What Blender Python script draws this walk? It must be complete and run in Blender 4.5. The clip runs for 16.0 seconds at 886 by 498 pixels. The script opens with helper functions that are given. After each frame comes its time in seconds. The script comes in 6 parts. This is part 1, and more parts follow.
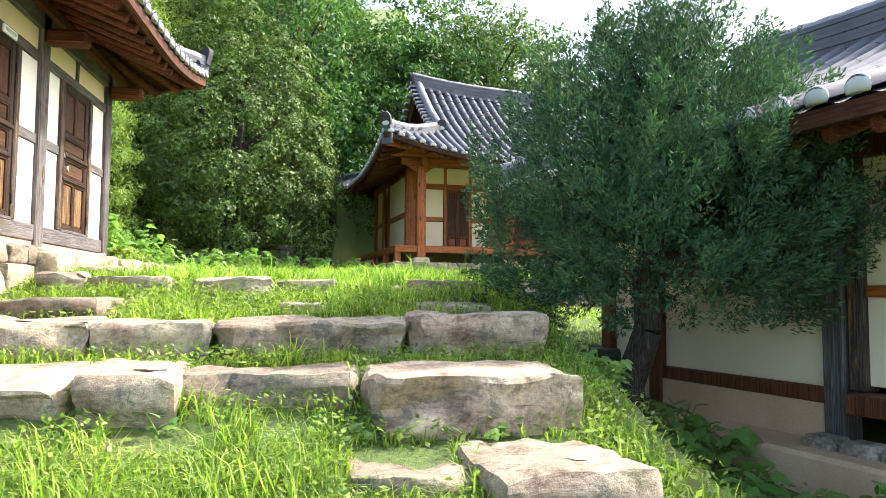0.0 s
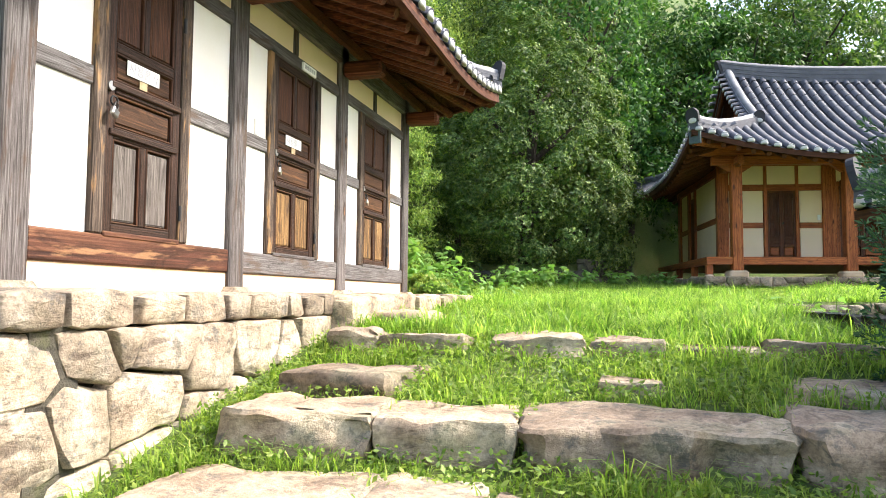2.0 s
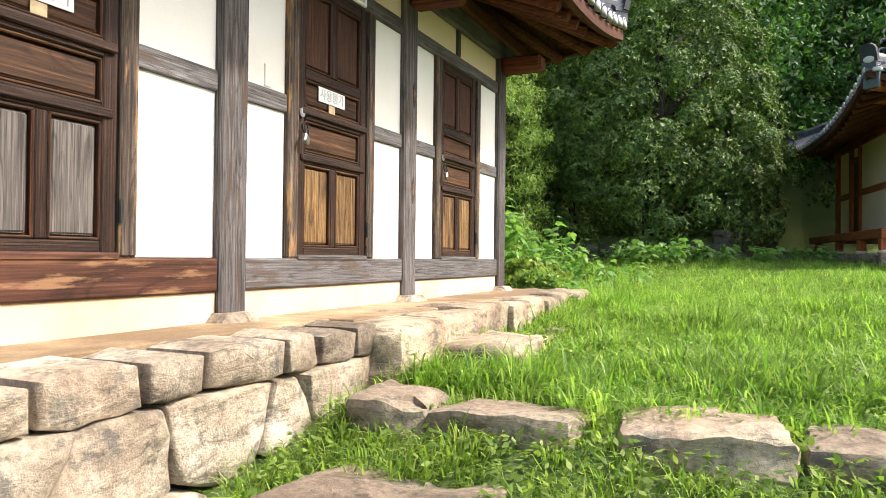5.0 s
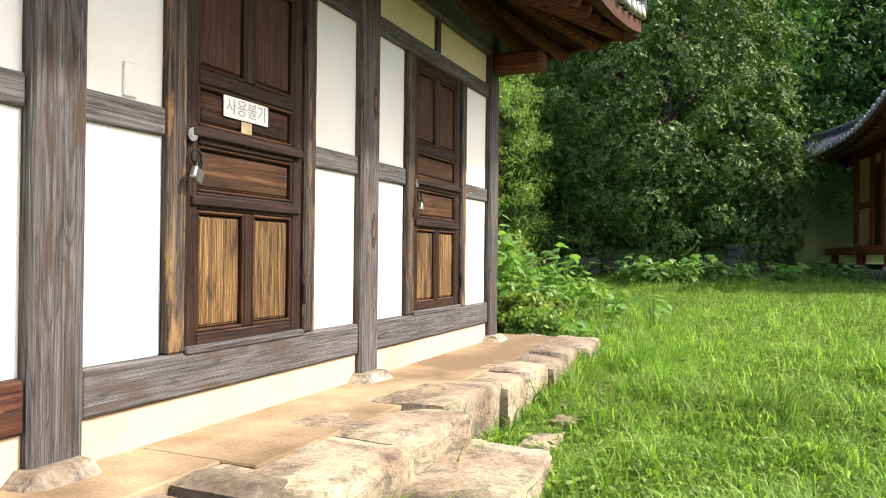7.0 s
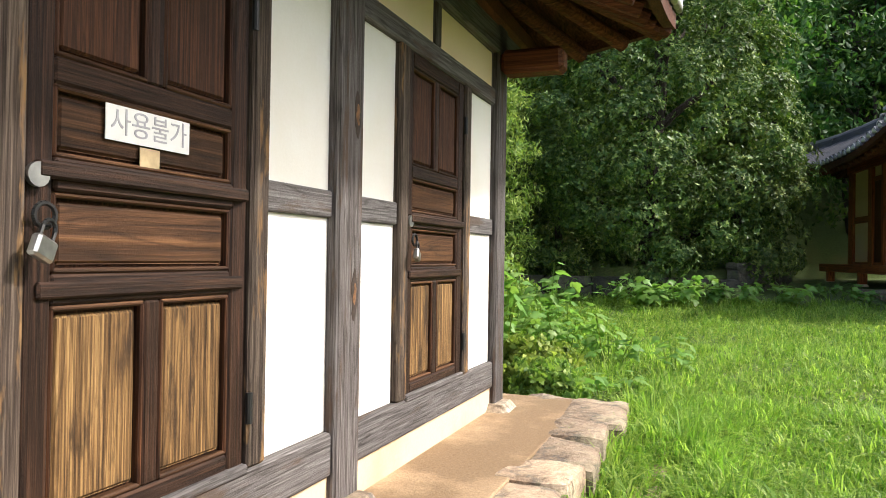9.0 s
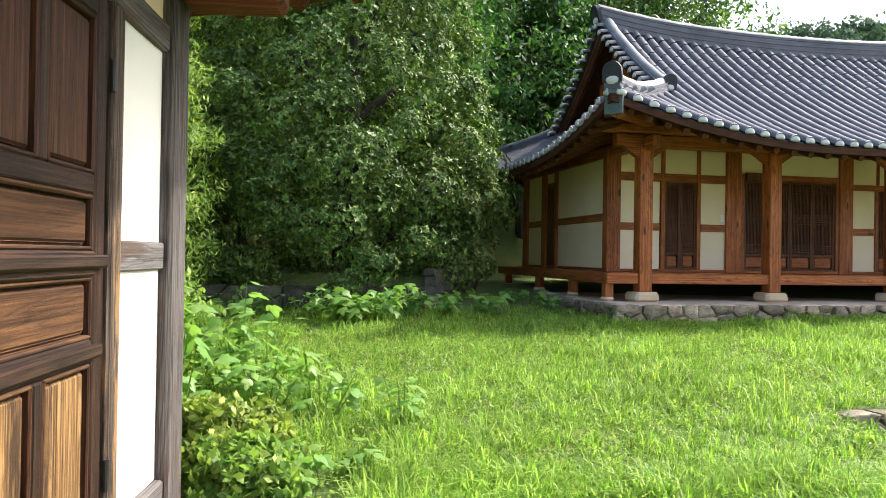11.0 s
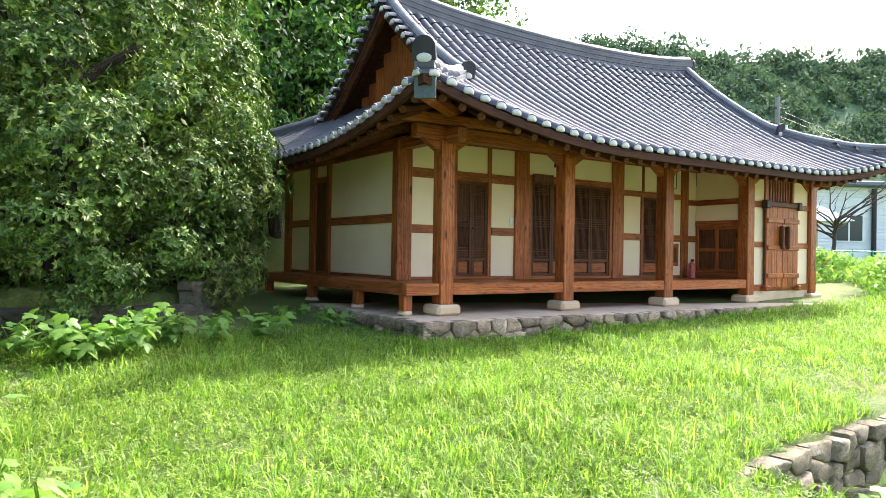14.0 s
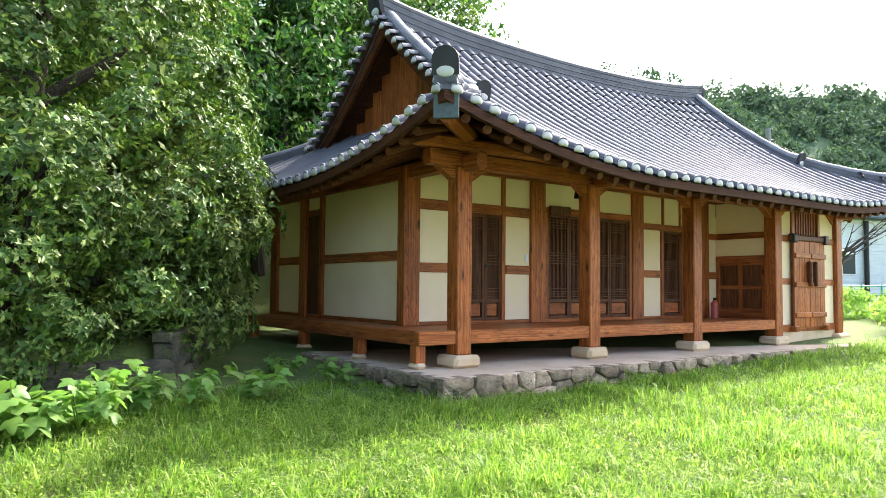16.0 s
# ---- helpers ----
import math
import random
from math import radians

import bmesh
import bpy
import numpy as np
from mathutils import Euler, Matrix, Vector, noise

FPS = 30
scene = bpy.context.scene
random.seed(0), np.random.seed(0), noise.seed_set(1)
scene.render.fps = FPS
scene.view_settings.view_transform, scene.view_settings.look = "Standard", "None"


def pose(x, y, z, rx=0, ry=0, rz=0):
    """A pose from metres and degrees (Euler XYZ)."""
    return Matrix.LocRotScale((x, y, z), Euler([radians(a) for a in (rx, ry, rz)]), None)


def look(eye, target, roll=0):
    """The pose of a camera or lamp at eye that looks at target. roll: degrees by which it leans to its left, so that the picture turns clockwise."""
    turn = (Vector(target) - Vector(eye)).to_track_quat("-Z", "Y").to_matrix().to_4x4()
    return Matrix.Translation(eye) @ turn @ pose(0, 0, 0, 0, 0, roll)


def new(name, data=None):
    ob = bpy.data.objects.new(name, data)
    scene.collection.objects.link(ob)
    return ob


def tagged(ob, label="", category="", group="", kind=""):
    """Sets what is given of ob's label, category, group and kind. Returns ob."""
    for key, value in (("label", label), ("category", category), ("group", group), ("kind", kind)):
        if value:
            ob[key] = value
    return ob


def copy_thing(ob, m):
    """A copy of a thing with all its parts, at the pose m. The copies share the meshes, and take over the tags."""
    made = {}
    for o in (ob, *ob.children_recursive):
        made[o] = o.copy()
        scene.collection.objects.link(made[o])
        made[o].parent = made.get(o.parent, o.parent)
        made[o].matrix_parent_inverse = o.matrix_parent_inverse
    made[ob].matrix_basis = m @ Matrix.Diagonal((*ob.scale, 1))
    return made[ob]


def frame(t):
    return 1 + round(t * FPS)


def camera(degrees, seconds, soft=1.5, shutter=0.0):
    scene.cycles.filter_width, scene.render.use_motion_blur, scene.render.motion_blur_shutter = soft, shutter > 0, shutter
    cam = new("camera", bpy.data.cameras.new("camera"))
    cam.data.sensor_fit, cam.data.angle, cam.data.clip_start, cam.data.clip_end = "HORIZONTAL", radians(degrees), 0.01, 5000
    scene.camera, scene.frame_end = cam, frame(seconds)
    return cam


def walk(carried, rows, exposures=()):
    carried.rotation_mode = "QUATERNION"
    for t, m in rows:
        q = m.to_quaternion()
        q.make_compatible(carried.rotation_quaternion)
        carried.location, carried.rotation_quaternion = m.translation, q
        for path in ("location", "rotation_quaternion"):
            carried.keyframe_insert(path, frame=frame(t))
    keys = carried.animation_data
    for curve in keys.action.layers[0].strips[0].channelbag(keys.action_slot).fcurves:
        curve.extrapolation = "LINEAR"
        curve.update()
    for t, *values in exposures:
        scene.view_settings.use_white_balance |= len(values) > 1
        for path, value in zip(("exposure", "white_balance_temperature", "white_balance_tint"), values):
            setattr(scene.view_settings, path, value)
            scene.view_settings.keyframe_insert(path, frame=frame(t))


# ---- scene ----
cam = camera(63.0, 16.0, soft=0.9)
METRES, EYE, TILT, LEAN, TURN = 11.5, 1.4, 0.0, 0.0, -8.0
ROWS = [
    (0.0, 0.0, 0.0, 0.0, -0.02, 3.84, -0.32),
    (0.5, -0.0054, 0.0205, 0.0042, 8.38, 3.84, -0.36),
    (1.0, -0.0228, 0.0421, 0.0082, 14.33, 3.77, -0.47),
    (1.5, -0.0305, 0.0663, 0.0202, 18.85, 3.74, -0.49),
    (2.0, -0.0326, 0.0939, 0.0331, 22.85, 3.82, -0.47),
    (2.5, -0.0452, 0.1155, 0.0401, 26.98, 3.85, -0.51),
    (3.0, -0.056, 0.139, 0.0474, 29.71, 3.19, -0.54),
    (5.5, -0.1042, 0.2819, 0.0734, 31.96, 0.37, -0.57),
    (6.0, -0.1189, 0.3118, 0.086, 31.76, 0.3, -0.58),
    (6.5, -0.1264, 0.338, 0.0927, 31.7, 0.38, -0.54),
    (7.0, -0.1442, 0.3598, 0.0969, 31.55, 0.39, -0.6),
    (7.5, -0.1631, 0.3835, 0.1078, 31.39, 0.41, -0.67),
    (8.0, -0.1788, 0.4033, 0.114, 31.39, 0.48, -0.72),
    (10.5, -0.2619, 0.5348, 0.1363, 12.89, 0.52, -0.95),
    (11.0, -0.2764, 0.576, 0.1413, 3.82, 0.46, -0.94),
    (11.5, -0.2912, 0.6004, 0.146, -2.24, 0.48, -0.96),
    (12.0, -0.31, 0.6251, 0.1553, -7.7, 0.55, -0.95),
    (12.5, -0.3198, 0.6542, 0.1536, -11.58, 0.57, -0.94),
    (13.0, -0.3292, 0.6892, 0.1551, -13.95, 0.49, -0.94),
    (13.5, -0.3391, 0.7246, 0.1589, -16.07, 0.45, -0.91),
    (14.0, -0.3417, 0.7639, 0.1575, -17.79, 0.36, -0.91),
    (14.5, -0.3488, 0.8036, 0.1577, -18.77, 0.23, -0.92),
    (15.0, -0.3523, 0.8388, 0.165, -19.25, 0.41, -0.85),
    (15.5, -0.3478, 0.8681, 0.1682, -19.53, 1.68, -0.71),
    (16.0, -0.351, 0.8892, 0.1681, -19.75, 3.0, -0.59),
]
walk(cam, [(t, pose(0, 0, EYE, TILT, LEAN, TURN) @ pose(METRES * x, METRES * y, METRES * z, 90 + pitch, roll, yaw)) for t, x, y, z, yaw, pitch, roll in ROWS],
     exposures=[(0.0, 2.3), (1.5, 1.98), (2.5, 2.0), (3.2, 1.78), (5.5, 1.55), (8.0, 1.42), (10.5, 1.52), (11.0, 1.92), (11.5, 2.12), (13.0, 2.3), (16.0, 2.5)])

# ---- light ----
SUN_AZ, SUN_EL = radians(19.0), radians(45.5)
SUN_DIR = Vector((math.cos(SUN_EL) * math.cos(SUN_AZ), math.cos(SUN_EL) * math.sin(SUN_AZ), math.sin(SUN_EL)))
world = bpy.data.worlds.new("sky")
scene.world = world
world.use_nodes = True
wn = world.node_tree
sky = wn.nodes.new("ShaderNodeTexSky")
sky.sky_type, sky.sun_disc = "NISHITA", False
sky.sun_elevation, sky.sun_rotation = SUN_EL, radians(90.0) - SUN_AZ
sky.air_density, sky.dust_density, sky.ozone_density = 1.0, 4.0, 1.0
wn.nodes["Background"].inputs["Strength"].default_value = 0.15
wn.links.new(sky.outputs["Color"], wn.nodes["Background"].inputs["Color"])
sun = new("sun", bpy.data.lights.new("sun", "SUN"))
sun.data.energy, sun.data.angle, sun.data.color = 2.25, radians(2.5), (1.0, 0.95, 0.87)
sun.matrix_world = look(SUN_DIR * 60, (0, 0, 0))


# ---- materials ----
def nodes_of(name):
    m = bpy.data.materials.new(name)
    m.use_nodes = True
    nt = m.node_tree
    return m, nt, nt.nodes["Principled BSDF"]


def ramp(nt, fac, stops):
    r = nt.nodes.new("ShaderNodeValToRGB")
    els = r.color_ramp.elements
    while len(els) < len(stops):
        els.new(0.5)
    for el, (p, c) in zip(els, stops):
        el.position, el.color = p, (*c, 1)
    nt.links.new(fac, r.inputs["Fac"])
    return r.outputs["Color"]


def tex(nt, kind, scale, detail=6.0, stretch=(1, 1, 1), rough=0.6, distort=0.0):
    co = nt.nodes.new("ShaderNodeTexCoord")
    mp = nt.nodes.new("ShaderNodeMapping")
    mp.inputs["Scale"].default_value = stretch
    nt.links.new(co.outputs["Object"], mp.inputs["Vector"])
    t = nt.nodes.new(kind)
    t.inputs["Scale"].default_value = scale
    if kind == "ShaderNodeTexNoise":
        t.inputs["Detail"].default_value, t.inputs["Roughness"].default_value = detail, rough
        t.inputs["Distortion"].default_value = distort
    nt.links.new(mp.outputs["Vector"], t.inputs["Vector"])
    return t.outputs[0]


def mix(nt, fac, a, b, mode="MIX"):
    m = nt.nodes.new("ShaderNodeMix")
    m.data_type, m.blend_type = "RGBA", mode
    for sock, v in ((0, fac), (6, a), (7, b)):
        if hasattr(v, "links"):
            nt.links.new(v, m.inputs[sock])
        else:
            m.inputs[sock].default_value = v if sock == 0 else (*v, 1)
    return m.outputs[2]


def bump(nt, bsdf, height, strength, dist=0.01):
    b = nt.nodes.new("ShaderNodeBump")
    b.inputs["Strength"].default_value, b.inputs["Distance"].default_value = strength, dist
    nt.links.new(height, b.inputs["Height"])
    nt.links.new(b.outputs["Normal"], bsdf.inputs["Normal"])


def rnd(nt):
    return nt.nodes.new("ShaderNodeObjectInfo").outputs["Random"]


def hsv(nt, col, hue=None, val=None, vspan=0.3, hspan=0.03):
    h = nt.nodes.new("ShaderNodeHueSaturation")
    for src, key, span, mid in ((hue, "Hue", hspan, 0.5), (val, "Value", vspan, 1.0)):
        if src is not None:
            mr = nt.nodes.new("ShaderNodeMapRange")
            mr.inputs["To Min"].default_value, mr.inputs["To Max"].default_value = mid - span, mid + span
            nt.links.new(src, mr.inputs["Value"])
            nt.links.new(mr.outputs["Result"], h.inputs[key])
    nt.links.new(col, h.inputs["Color"])
    return h.outputs["Color"]


def wood(name, dark, mid, light, axis, grain=7.0, rough=0.7, relief=0.5, knots=0.0, wear=None, ring=0.06, swirl=0.7):
    """Wood with its grain along the axis 'x', 'y' or 'z'."""
    m, nt, b = nodes_of(name)
    st = {"x": (0.06, 1, 1), "y": (1, 0.06, 1), "z": (1, 1, 0.06)}[axis]
    fine = tex(nt, "ShaderNodeTexNoise", grain * 14, 8, tuple(c if c == 1 else 0.016 for c in st), 0.72)
    rings = tex(nt, "ShaderNodeTexNoise", grain * 1.6, 3, tuple(c if c == 1 else ring for c in st), 0.5, swirl)
    w = nt.nodes.new("ShaderNodeMath")
    w.operation = "PINGPONG"
    w.inputs[1].default_value = 0.06
    nt.links.new(rings, w.inputs[0])
    w2 = nt.nodes.new("ShaderNodeMath")
    w2.operation = "MULTIPLY_ADD"
    w2.inputs[1].default_value, w2.inputs[2].default_value = 8.0, 0.0
    nt.links.new(w.outputs[0], w2.inputs[0])
    base = ramp(nt, fine, [(0.34, dark), (0.5, mid), (0.68, light)])
    lines = ramp(nt, w2.outputs[0], [(0.03, (0.32, 0.29, 0.27)), (0.22, (1, 1, 1))])
    base = mix(nt, 0.6, base, lines, "MULTIPLY")
    big = tex(nt, "ShaderNodeTexNoise", 2.3, 3)
    base = mix(nt, 0.6, base, ramp(nt, big, [(0.3, (0.62, 0.6, 0.58)), (0.65, (1.1, 1.08, 1.05))]), "MULTIPLY")
    if knots:
        vor = tex(nt, "ShaderNodeTexVoronoi", 2.6, stretch={"x": (0.5, 1.6, 1.6), "y": (1.6, 0.5, 1.6), "z": (1.6, 1.6, 0.5)}[axis])
        base = mix(nt, ramp(nt, vor, [(0.06, (knots,) * 3), (0.13, (0, 0, 0))]), base, tuple(c * 0.22 for c in dark))
    if wear:
        patch = tex(nt, "ShaderNodeTexNoise", 13, 5, {"x": (0.16, 1, 1), "y": (1, 0.16, 1), "z": (1, 1, 0.16)}[axis], 0.65)
        base = mix(nt, ramp(nt, patch, [(0.54, (0, 0, 0)), (0.62, (0.85, 0.85, 0.85))]), base, wear)
    base = hsv(nt, base, val=rnd(nt), vspan=0.16)
    nt.links.new(base, b.inputs["Base Color"])
    b.inputs["Roughness"].default_value = rough
    b.inputs["Specular IOR Level"].default_value = 0.22
    bump(nt, b, fine, relief, 0.006)
    return m


def plaster(name, col, stain=(0.8, 0.74, 0.62), amount=0.35, rough=0.9, spread=0.45, grit=0.12):
    m, nt, b = nodes_of(name)
    big = tex(nt, "ShaderNodeTexNoise", 1.3, 5, rough=0.6)
    fine = tex(nt, "ShaderNodeTexNoise", 60, 5, rough=0.7)
    f = ramp(nt, big, [(spread, (0, 0, 0)), (spread + 0.21, (amount,) * 3)])
    base = mix(nt, f, col, tuple(c * s for c, s in zip(col, stain)))
    base = mix(nt, grit, base, fine, "OVERLAY")
    nt.links.new(base, b.inputs["Base Color"])
    b.inputs["Roughness"].default_value = rough
    bump(nt, b, fine, 0.25 + grit * 0.8, 0.002 + grit * 0.01)
    return m


def stone(name, a, c, d, moss=0.0, scale=4.0, vspan=0.25, lichen=0.5, rough=0.88):
    m, nt, b = nodes_of(name)
    big = tex(nt, "ShaderNodeTexNoise", scale, 8, rough=0.65)
    layers = tex(nt, "ShaderNodeTexNoise", scale * 1.6, 6, (1, 1, 3.2), 0.7, 0.6)
    fine = tex(nt, "ShaderNodeTexNoise", scale * 14, 6, rough=0.75)
    base = ramp(nt, big, [(0.3, a), (0.5, c), (0.7, d)])
    base = mix(nt, 0.8, base, ramp(nt, layers, [(0.36, (0.28, 0.24, 0.21)), (0.47, (0.95, 0.93, 0.9)), (0.75, (1.15, 1.12, 1.08))]), "MULTIPLY")
    base = mix(nt, 0.6, base, ramp(nt, fine, [(0.38, (0.42, 0.4, 0.38)), (0.6, (1.12, 1.1, 1.08))]), "MULTIPLY")
    spots = tex(nt, "ShaderNodeTexNoise", scale * 3.1, 7, rough=0.8)
    base = mix(nt, ramp(nt, spots, [(0.525, (0, 0, 0)), (0.61, (lichen,) * 3)]), base, (0.09, 0.085, 0.075))
    if moss:
        gm = tex(nt, "ShaderNodeTexNoise", scale * 0.9, 6, rough=0.7)
        base = mix(nt, ramp(nt, gm, [(0.5, (0, 0, 0)), (0.66, (moss,) * 3)]), base, (0.13, 0.15, 0.04))
    base = hsv(nt, base, val=rnd(nt), vspan=vspan)
    nt.links.new(base, b.inputs["Base Color"])
    b.inputs["Roughness"].default_value = rough
    both = mix(nt, 0.45, layers, fine)
    bump(nt, b, both, 0.85, 0.03)
    return m


def leaf(name, a, c, d, gloss=0.45, through_light=0.45, hue=0.02, patch_scale=0.9, patch_span=0.3):
    """Leaves that let some light through; each leaf has its own tint."""
    m, nt, b = nodes_of(name)
    geo = nt.nodes.new("ShaderNodeNewGeometry").outputs["Random Per Island"]
    col = ramp(nt, geo, [(0.0, a), (0.55, c), (1.0, d)])
    patch = tex(nt, "ShaderNodeTexNoise", patch_scale, 4)
    col = hsv(nt, col, hue=rnd(nt), val=patch, vspan=patch_span, hspan=hue)
    nt.links.new(col, b.inputs["Base Color"])
    b.inputs["Roughness"].default_value = gloss
    b.inputs["Specular IOR Level"].default_value = 0.25
    tr = nt.nodes.new("ShaderNodeBsdfTranslucent")
    bright = mix(nt, 1.0, col, (1.2, 1.35, 0.75), "MULTIPLY")
    nt.links.new(bright, tr.inputs["Color"])
    sh = nt.nodes.new("ShaderNodeMixShader")
    sh.inputs[0].default_value = through_light
    nt.links.new(b.outputs[0], sh.inputs[1])
    nt.links.new(tr.outputs[0], sh.inputs[2])
    nt.links.new(sh.outputs[0], nt.nodes["Material Output"].inputs["Surface"])
    return m


def plain(name, col, rough=0.6, metal=0.0, noise_amount=0.25, scale=20):
    m, nt, b = nodes_of(name)
    n = tex(nt, "ShaderNodeTexNoise", scale, 5)
    lo = tuple(c * (1 - noise_amount) for c in col)
    hi = tuple(min(1, c * (1 + noise_amount)) for c in col)
    nt.links.new(ramp(nt, n, [(0.3, lo), (0.7, hi)]), b.inputs["Base Color"])
    b.inputs["Roughness"].default_value, b.inputs["Metallic"].default_value = rough, metal
    return m


def tile_clay(name, dark, light, rough):
    """Fired grey clay with a smoky bloom, streaks of wash and small specks."""
    m, nt, b = nodes_of(name)
    bloom = tex(nt, "ShaderNodeTexNoise", 2.2, 5)
    fine = tex(nt, "ShaderNodeTexNoise", 45, 5, rough=0.7)
    base = ramp(nt, bloom, [(0.32, dark), (0.68, light)])
    base = mix(nt, 0.35, base, ramp(nt, fine, [(0.35, (0.7, 0.7, 0.7)), (0.65, (1.15, 1.15, 1.14))]), "MULTIPLY")
    base = hsv(nt, base, val=rnd(nt), vspan=0.1)
    nt.links.new(base, b.inputs["Base Color"])
    b.inputs["Roughness"].default_value = rough
    b.inputs["Specular IOR Level"].default_value = 0.3
    bump(nt, b, fine, 0.3, 0.003)
    return m


GREY_Z = wood("weathered_wood_upright", (0.038, 0.031, 0.029), (0.108, 0.096, 0.094), (0.23, 0.218, 0.22), "z", 9, 0.85, 0.9, 0.85, wear=(0.075, 0.048, 0.034))
GREY_X = wood("weathered_wood_level", (0.05, 0.044, 0.042), (0.12, 0.112, 0.112), (0.22, 0.212, 0.215), "x", 9, 0.85, 0.9, 0.7, wear=(0.08, 0.058, 0.045))
DARK_Z = wood("dark_door_wood_upright", (0.013, 0.005, 0.0025), (0.05, 0.019, 0.008), (0.14, 0.056, 0.022), "z", 8, 0.62, 0.6, 0.3)
DARK_X = wood("dark_door_wood_level", (0.015, 0.007, 0.0035), (0.058, 0.026, 0.011), (0.16, 0.078, 0.034), "x", 3.5, 0.62, 0.6, 0.2, None, 0.12, 1.4)
FRAME_Z = wood("black_brown_frame_upright", (0.008, 0.0045, 0.003), (0.027, 0.013, 0.008), (0.09, 0.045, 0.026), "z", 9, 0.6, 0.8, 0.3)
FRAME_X = wood("black_brown_frame_level", (0.008, 0.0045, 0.003), (0.027, 0.013, 0.008), (0.09, 0.045, 0.026), "x", 9, 0.6, 0.8)
PANEL_OLD = wood("grey_worn_panel_wood", (0.05, 0.04, 0.035), (0.13, 0.115, 0.105), (0.25, 0.22, 0.2), "z", 10, 0.8, 0.8)
PANEL_YEL = wood("stripped_panel_wood", (0.028, 0.015, 0.007), (0.17, 0.095, 0.038), (0.46, 0.29, 0.12), "z", 9, 0.75, 0.9, wear=(0.03, 0.017, 0.01))
JAMB = wood("jamb_wood", (0.022, 0.016, 0.013), (0.075, 0.055, 0.043), (0.2, 0.16, 0.125), "z", 9, 0.8, 1.0, 0.5, wear=(0.27, 0.155, 0.065))
RED_X = wood("red_sill_wood", (0.022, 0.009, 0.006), (0.07, 0.027, 0.016), (0.17, 0.08, 0.042), "x", 2.2, 0.6, 0.8, 0.5, (0.22, 0.12, 0.06), 0.2, 1.6)
PINE_Z = wood("pine_upright", (0.17, 0.04, 0.011), (0.36, 0.10, 0.027), (0.52, 0.185, 0.055), "z", 4.0, 0.45, 0.35, 0.9, None, 0.12, 1.2)
PINE_X = wood("pine_level", (0.18, 0.042, 0.012), (0.37, 0.105, 0.029), (0.53, 0.19, 0.058), "x", 4.0, 0.45, 0.35, 0.7, None, 0.12, 1.2)
PINE_Y = wood("pine_deep", (0.16, 0.04, 0.012), (0.32, 0.09, 0.027), (0.47, 0.165, 0.052), "y", 4.0, 0.45, 0.35, 0.6)
DOORB_Z = wood("brown_lattice_wood", (0.05, 0.018, 0.009), (0.125, 0.045, 0.02), (0.21, 0.085, 0.04), "z", 7, 0.55, 0.4)
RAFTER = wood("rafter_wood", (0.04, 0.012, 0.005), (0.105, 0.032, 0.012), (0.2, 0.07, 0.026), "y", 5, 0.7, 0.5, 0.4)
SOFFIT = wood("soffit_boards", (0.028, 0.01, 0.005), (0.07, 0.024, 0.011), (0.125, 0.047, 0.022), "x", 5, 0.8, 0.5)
WHITE = plaster("white_plaster", (0.80, 0.78, 0.73), (0.86, 0.80, 0.68))
CREAM = plaster("cream_plaster", (0.85, 0.68, 0.475), (0.92, 0.88, 0.8), 0.5)
BASEPL = plaster("base_render", (0.64, 0.49, 0.33), (0.72, 0.62, 0.48), 0.6)
EARTH = plaster("packed_earth", (0.42, 0.30, 0.18), (0.40, 0.36, 0.31), 0.95, 0.92, 0.37, 0.55)
TANPL = plaster("tan_render", (0.62, 0.43, 0.265), (0.75, 0.68, 0.58), 0.6, 0.9, 0.42, 0.35)
PEACH = plaster("peach_plaster", (0.80, 0.67, 0.49), (0.9, 0.86, 0.76), 0.4)
CEMENT = plaster("platform_mortar", (0.58, 0.46, 0.35), (0.7, 0.66, 0.6), 0.6)
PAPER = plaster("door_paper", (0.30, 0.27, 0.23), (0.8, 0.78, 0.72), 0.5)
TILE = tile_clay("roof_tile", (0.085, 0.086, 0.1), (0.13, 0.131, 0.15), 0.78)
# clay darkened to paint the shade in the tile troughs; end plates share it
TILE_DK = tile_clay("shade_darkened_tile", (0.022, 0.022, 0.026), (0.045, 0.045, 0.052), 0.75)
# paler clay for ridge caps, with their white-grey highlights put into the colour
TILE_LT = tile_clay("highlight_roof_tile", (0.13, 0.13, 0.14), (0.24, 0.24, 0.25), 0.65)
LIME = plaster("lime_tile_end", (0.52, 0.51, 0.49), (0.55, 0.55, 0.54), 0.9)
WALLST = stone("wall_stone", (0.16, 0.115, 0.078), (0.40, 0.33, 0.25), (0.66, 0.60, 0.50), 0.16, 2.6, 0.38, 0.75)
STEPST = stone("step_stone", (0.165, 0.112, 0.074), (0.39, 0.30, 0.215), (0.62, 0.525, 0.41), 0.35, 2.6, 0.28, 0.75)
# dark mossy stone; the trees' shade on the back wall is put into its colour
DARKST = stone("mossy_stone_shade_toned", (0.045, 0.042, 0.03), (0.095, 0.085, 0.062), (0.18, 0.16, 0.12), 0.75, 3.0, 0.3)
PLATST = stone("platform_stone", (0.15, 0.105, 0.072), (0.35, 0.265, 0.185), (0.55, 0.44, 0.32), 0.2, 4.0, 0.38, 0.7)
LAWNST = stone("lawn_wall_stone", (0.075, 0.062, 0.045), (0.21, 0.175, 0.13), (0.38, 0.33, 0.26), 0.5, 3.4, 0.3, 0.8)
METAL = plain("galvanised_metal", (0.32, 0.32, 0.31), 0.4, 0.9)
BLACK = plain("black_iron", (0.03, 0.03, 0.03), 0.5, 0.6)
COVER = plain("rafter_end_cover", (0.055, 0.075, 0.078), 0.6)
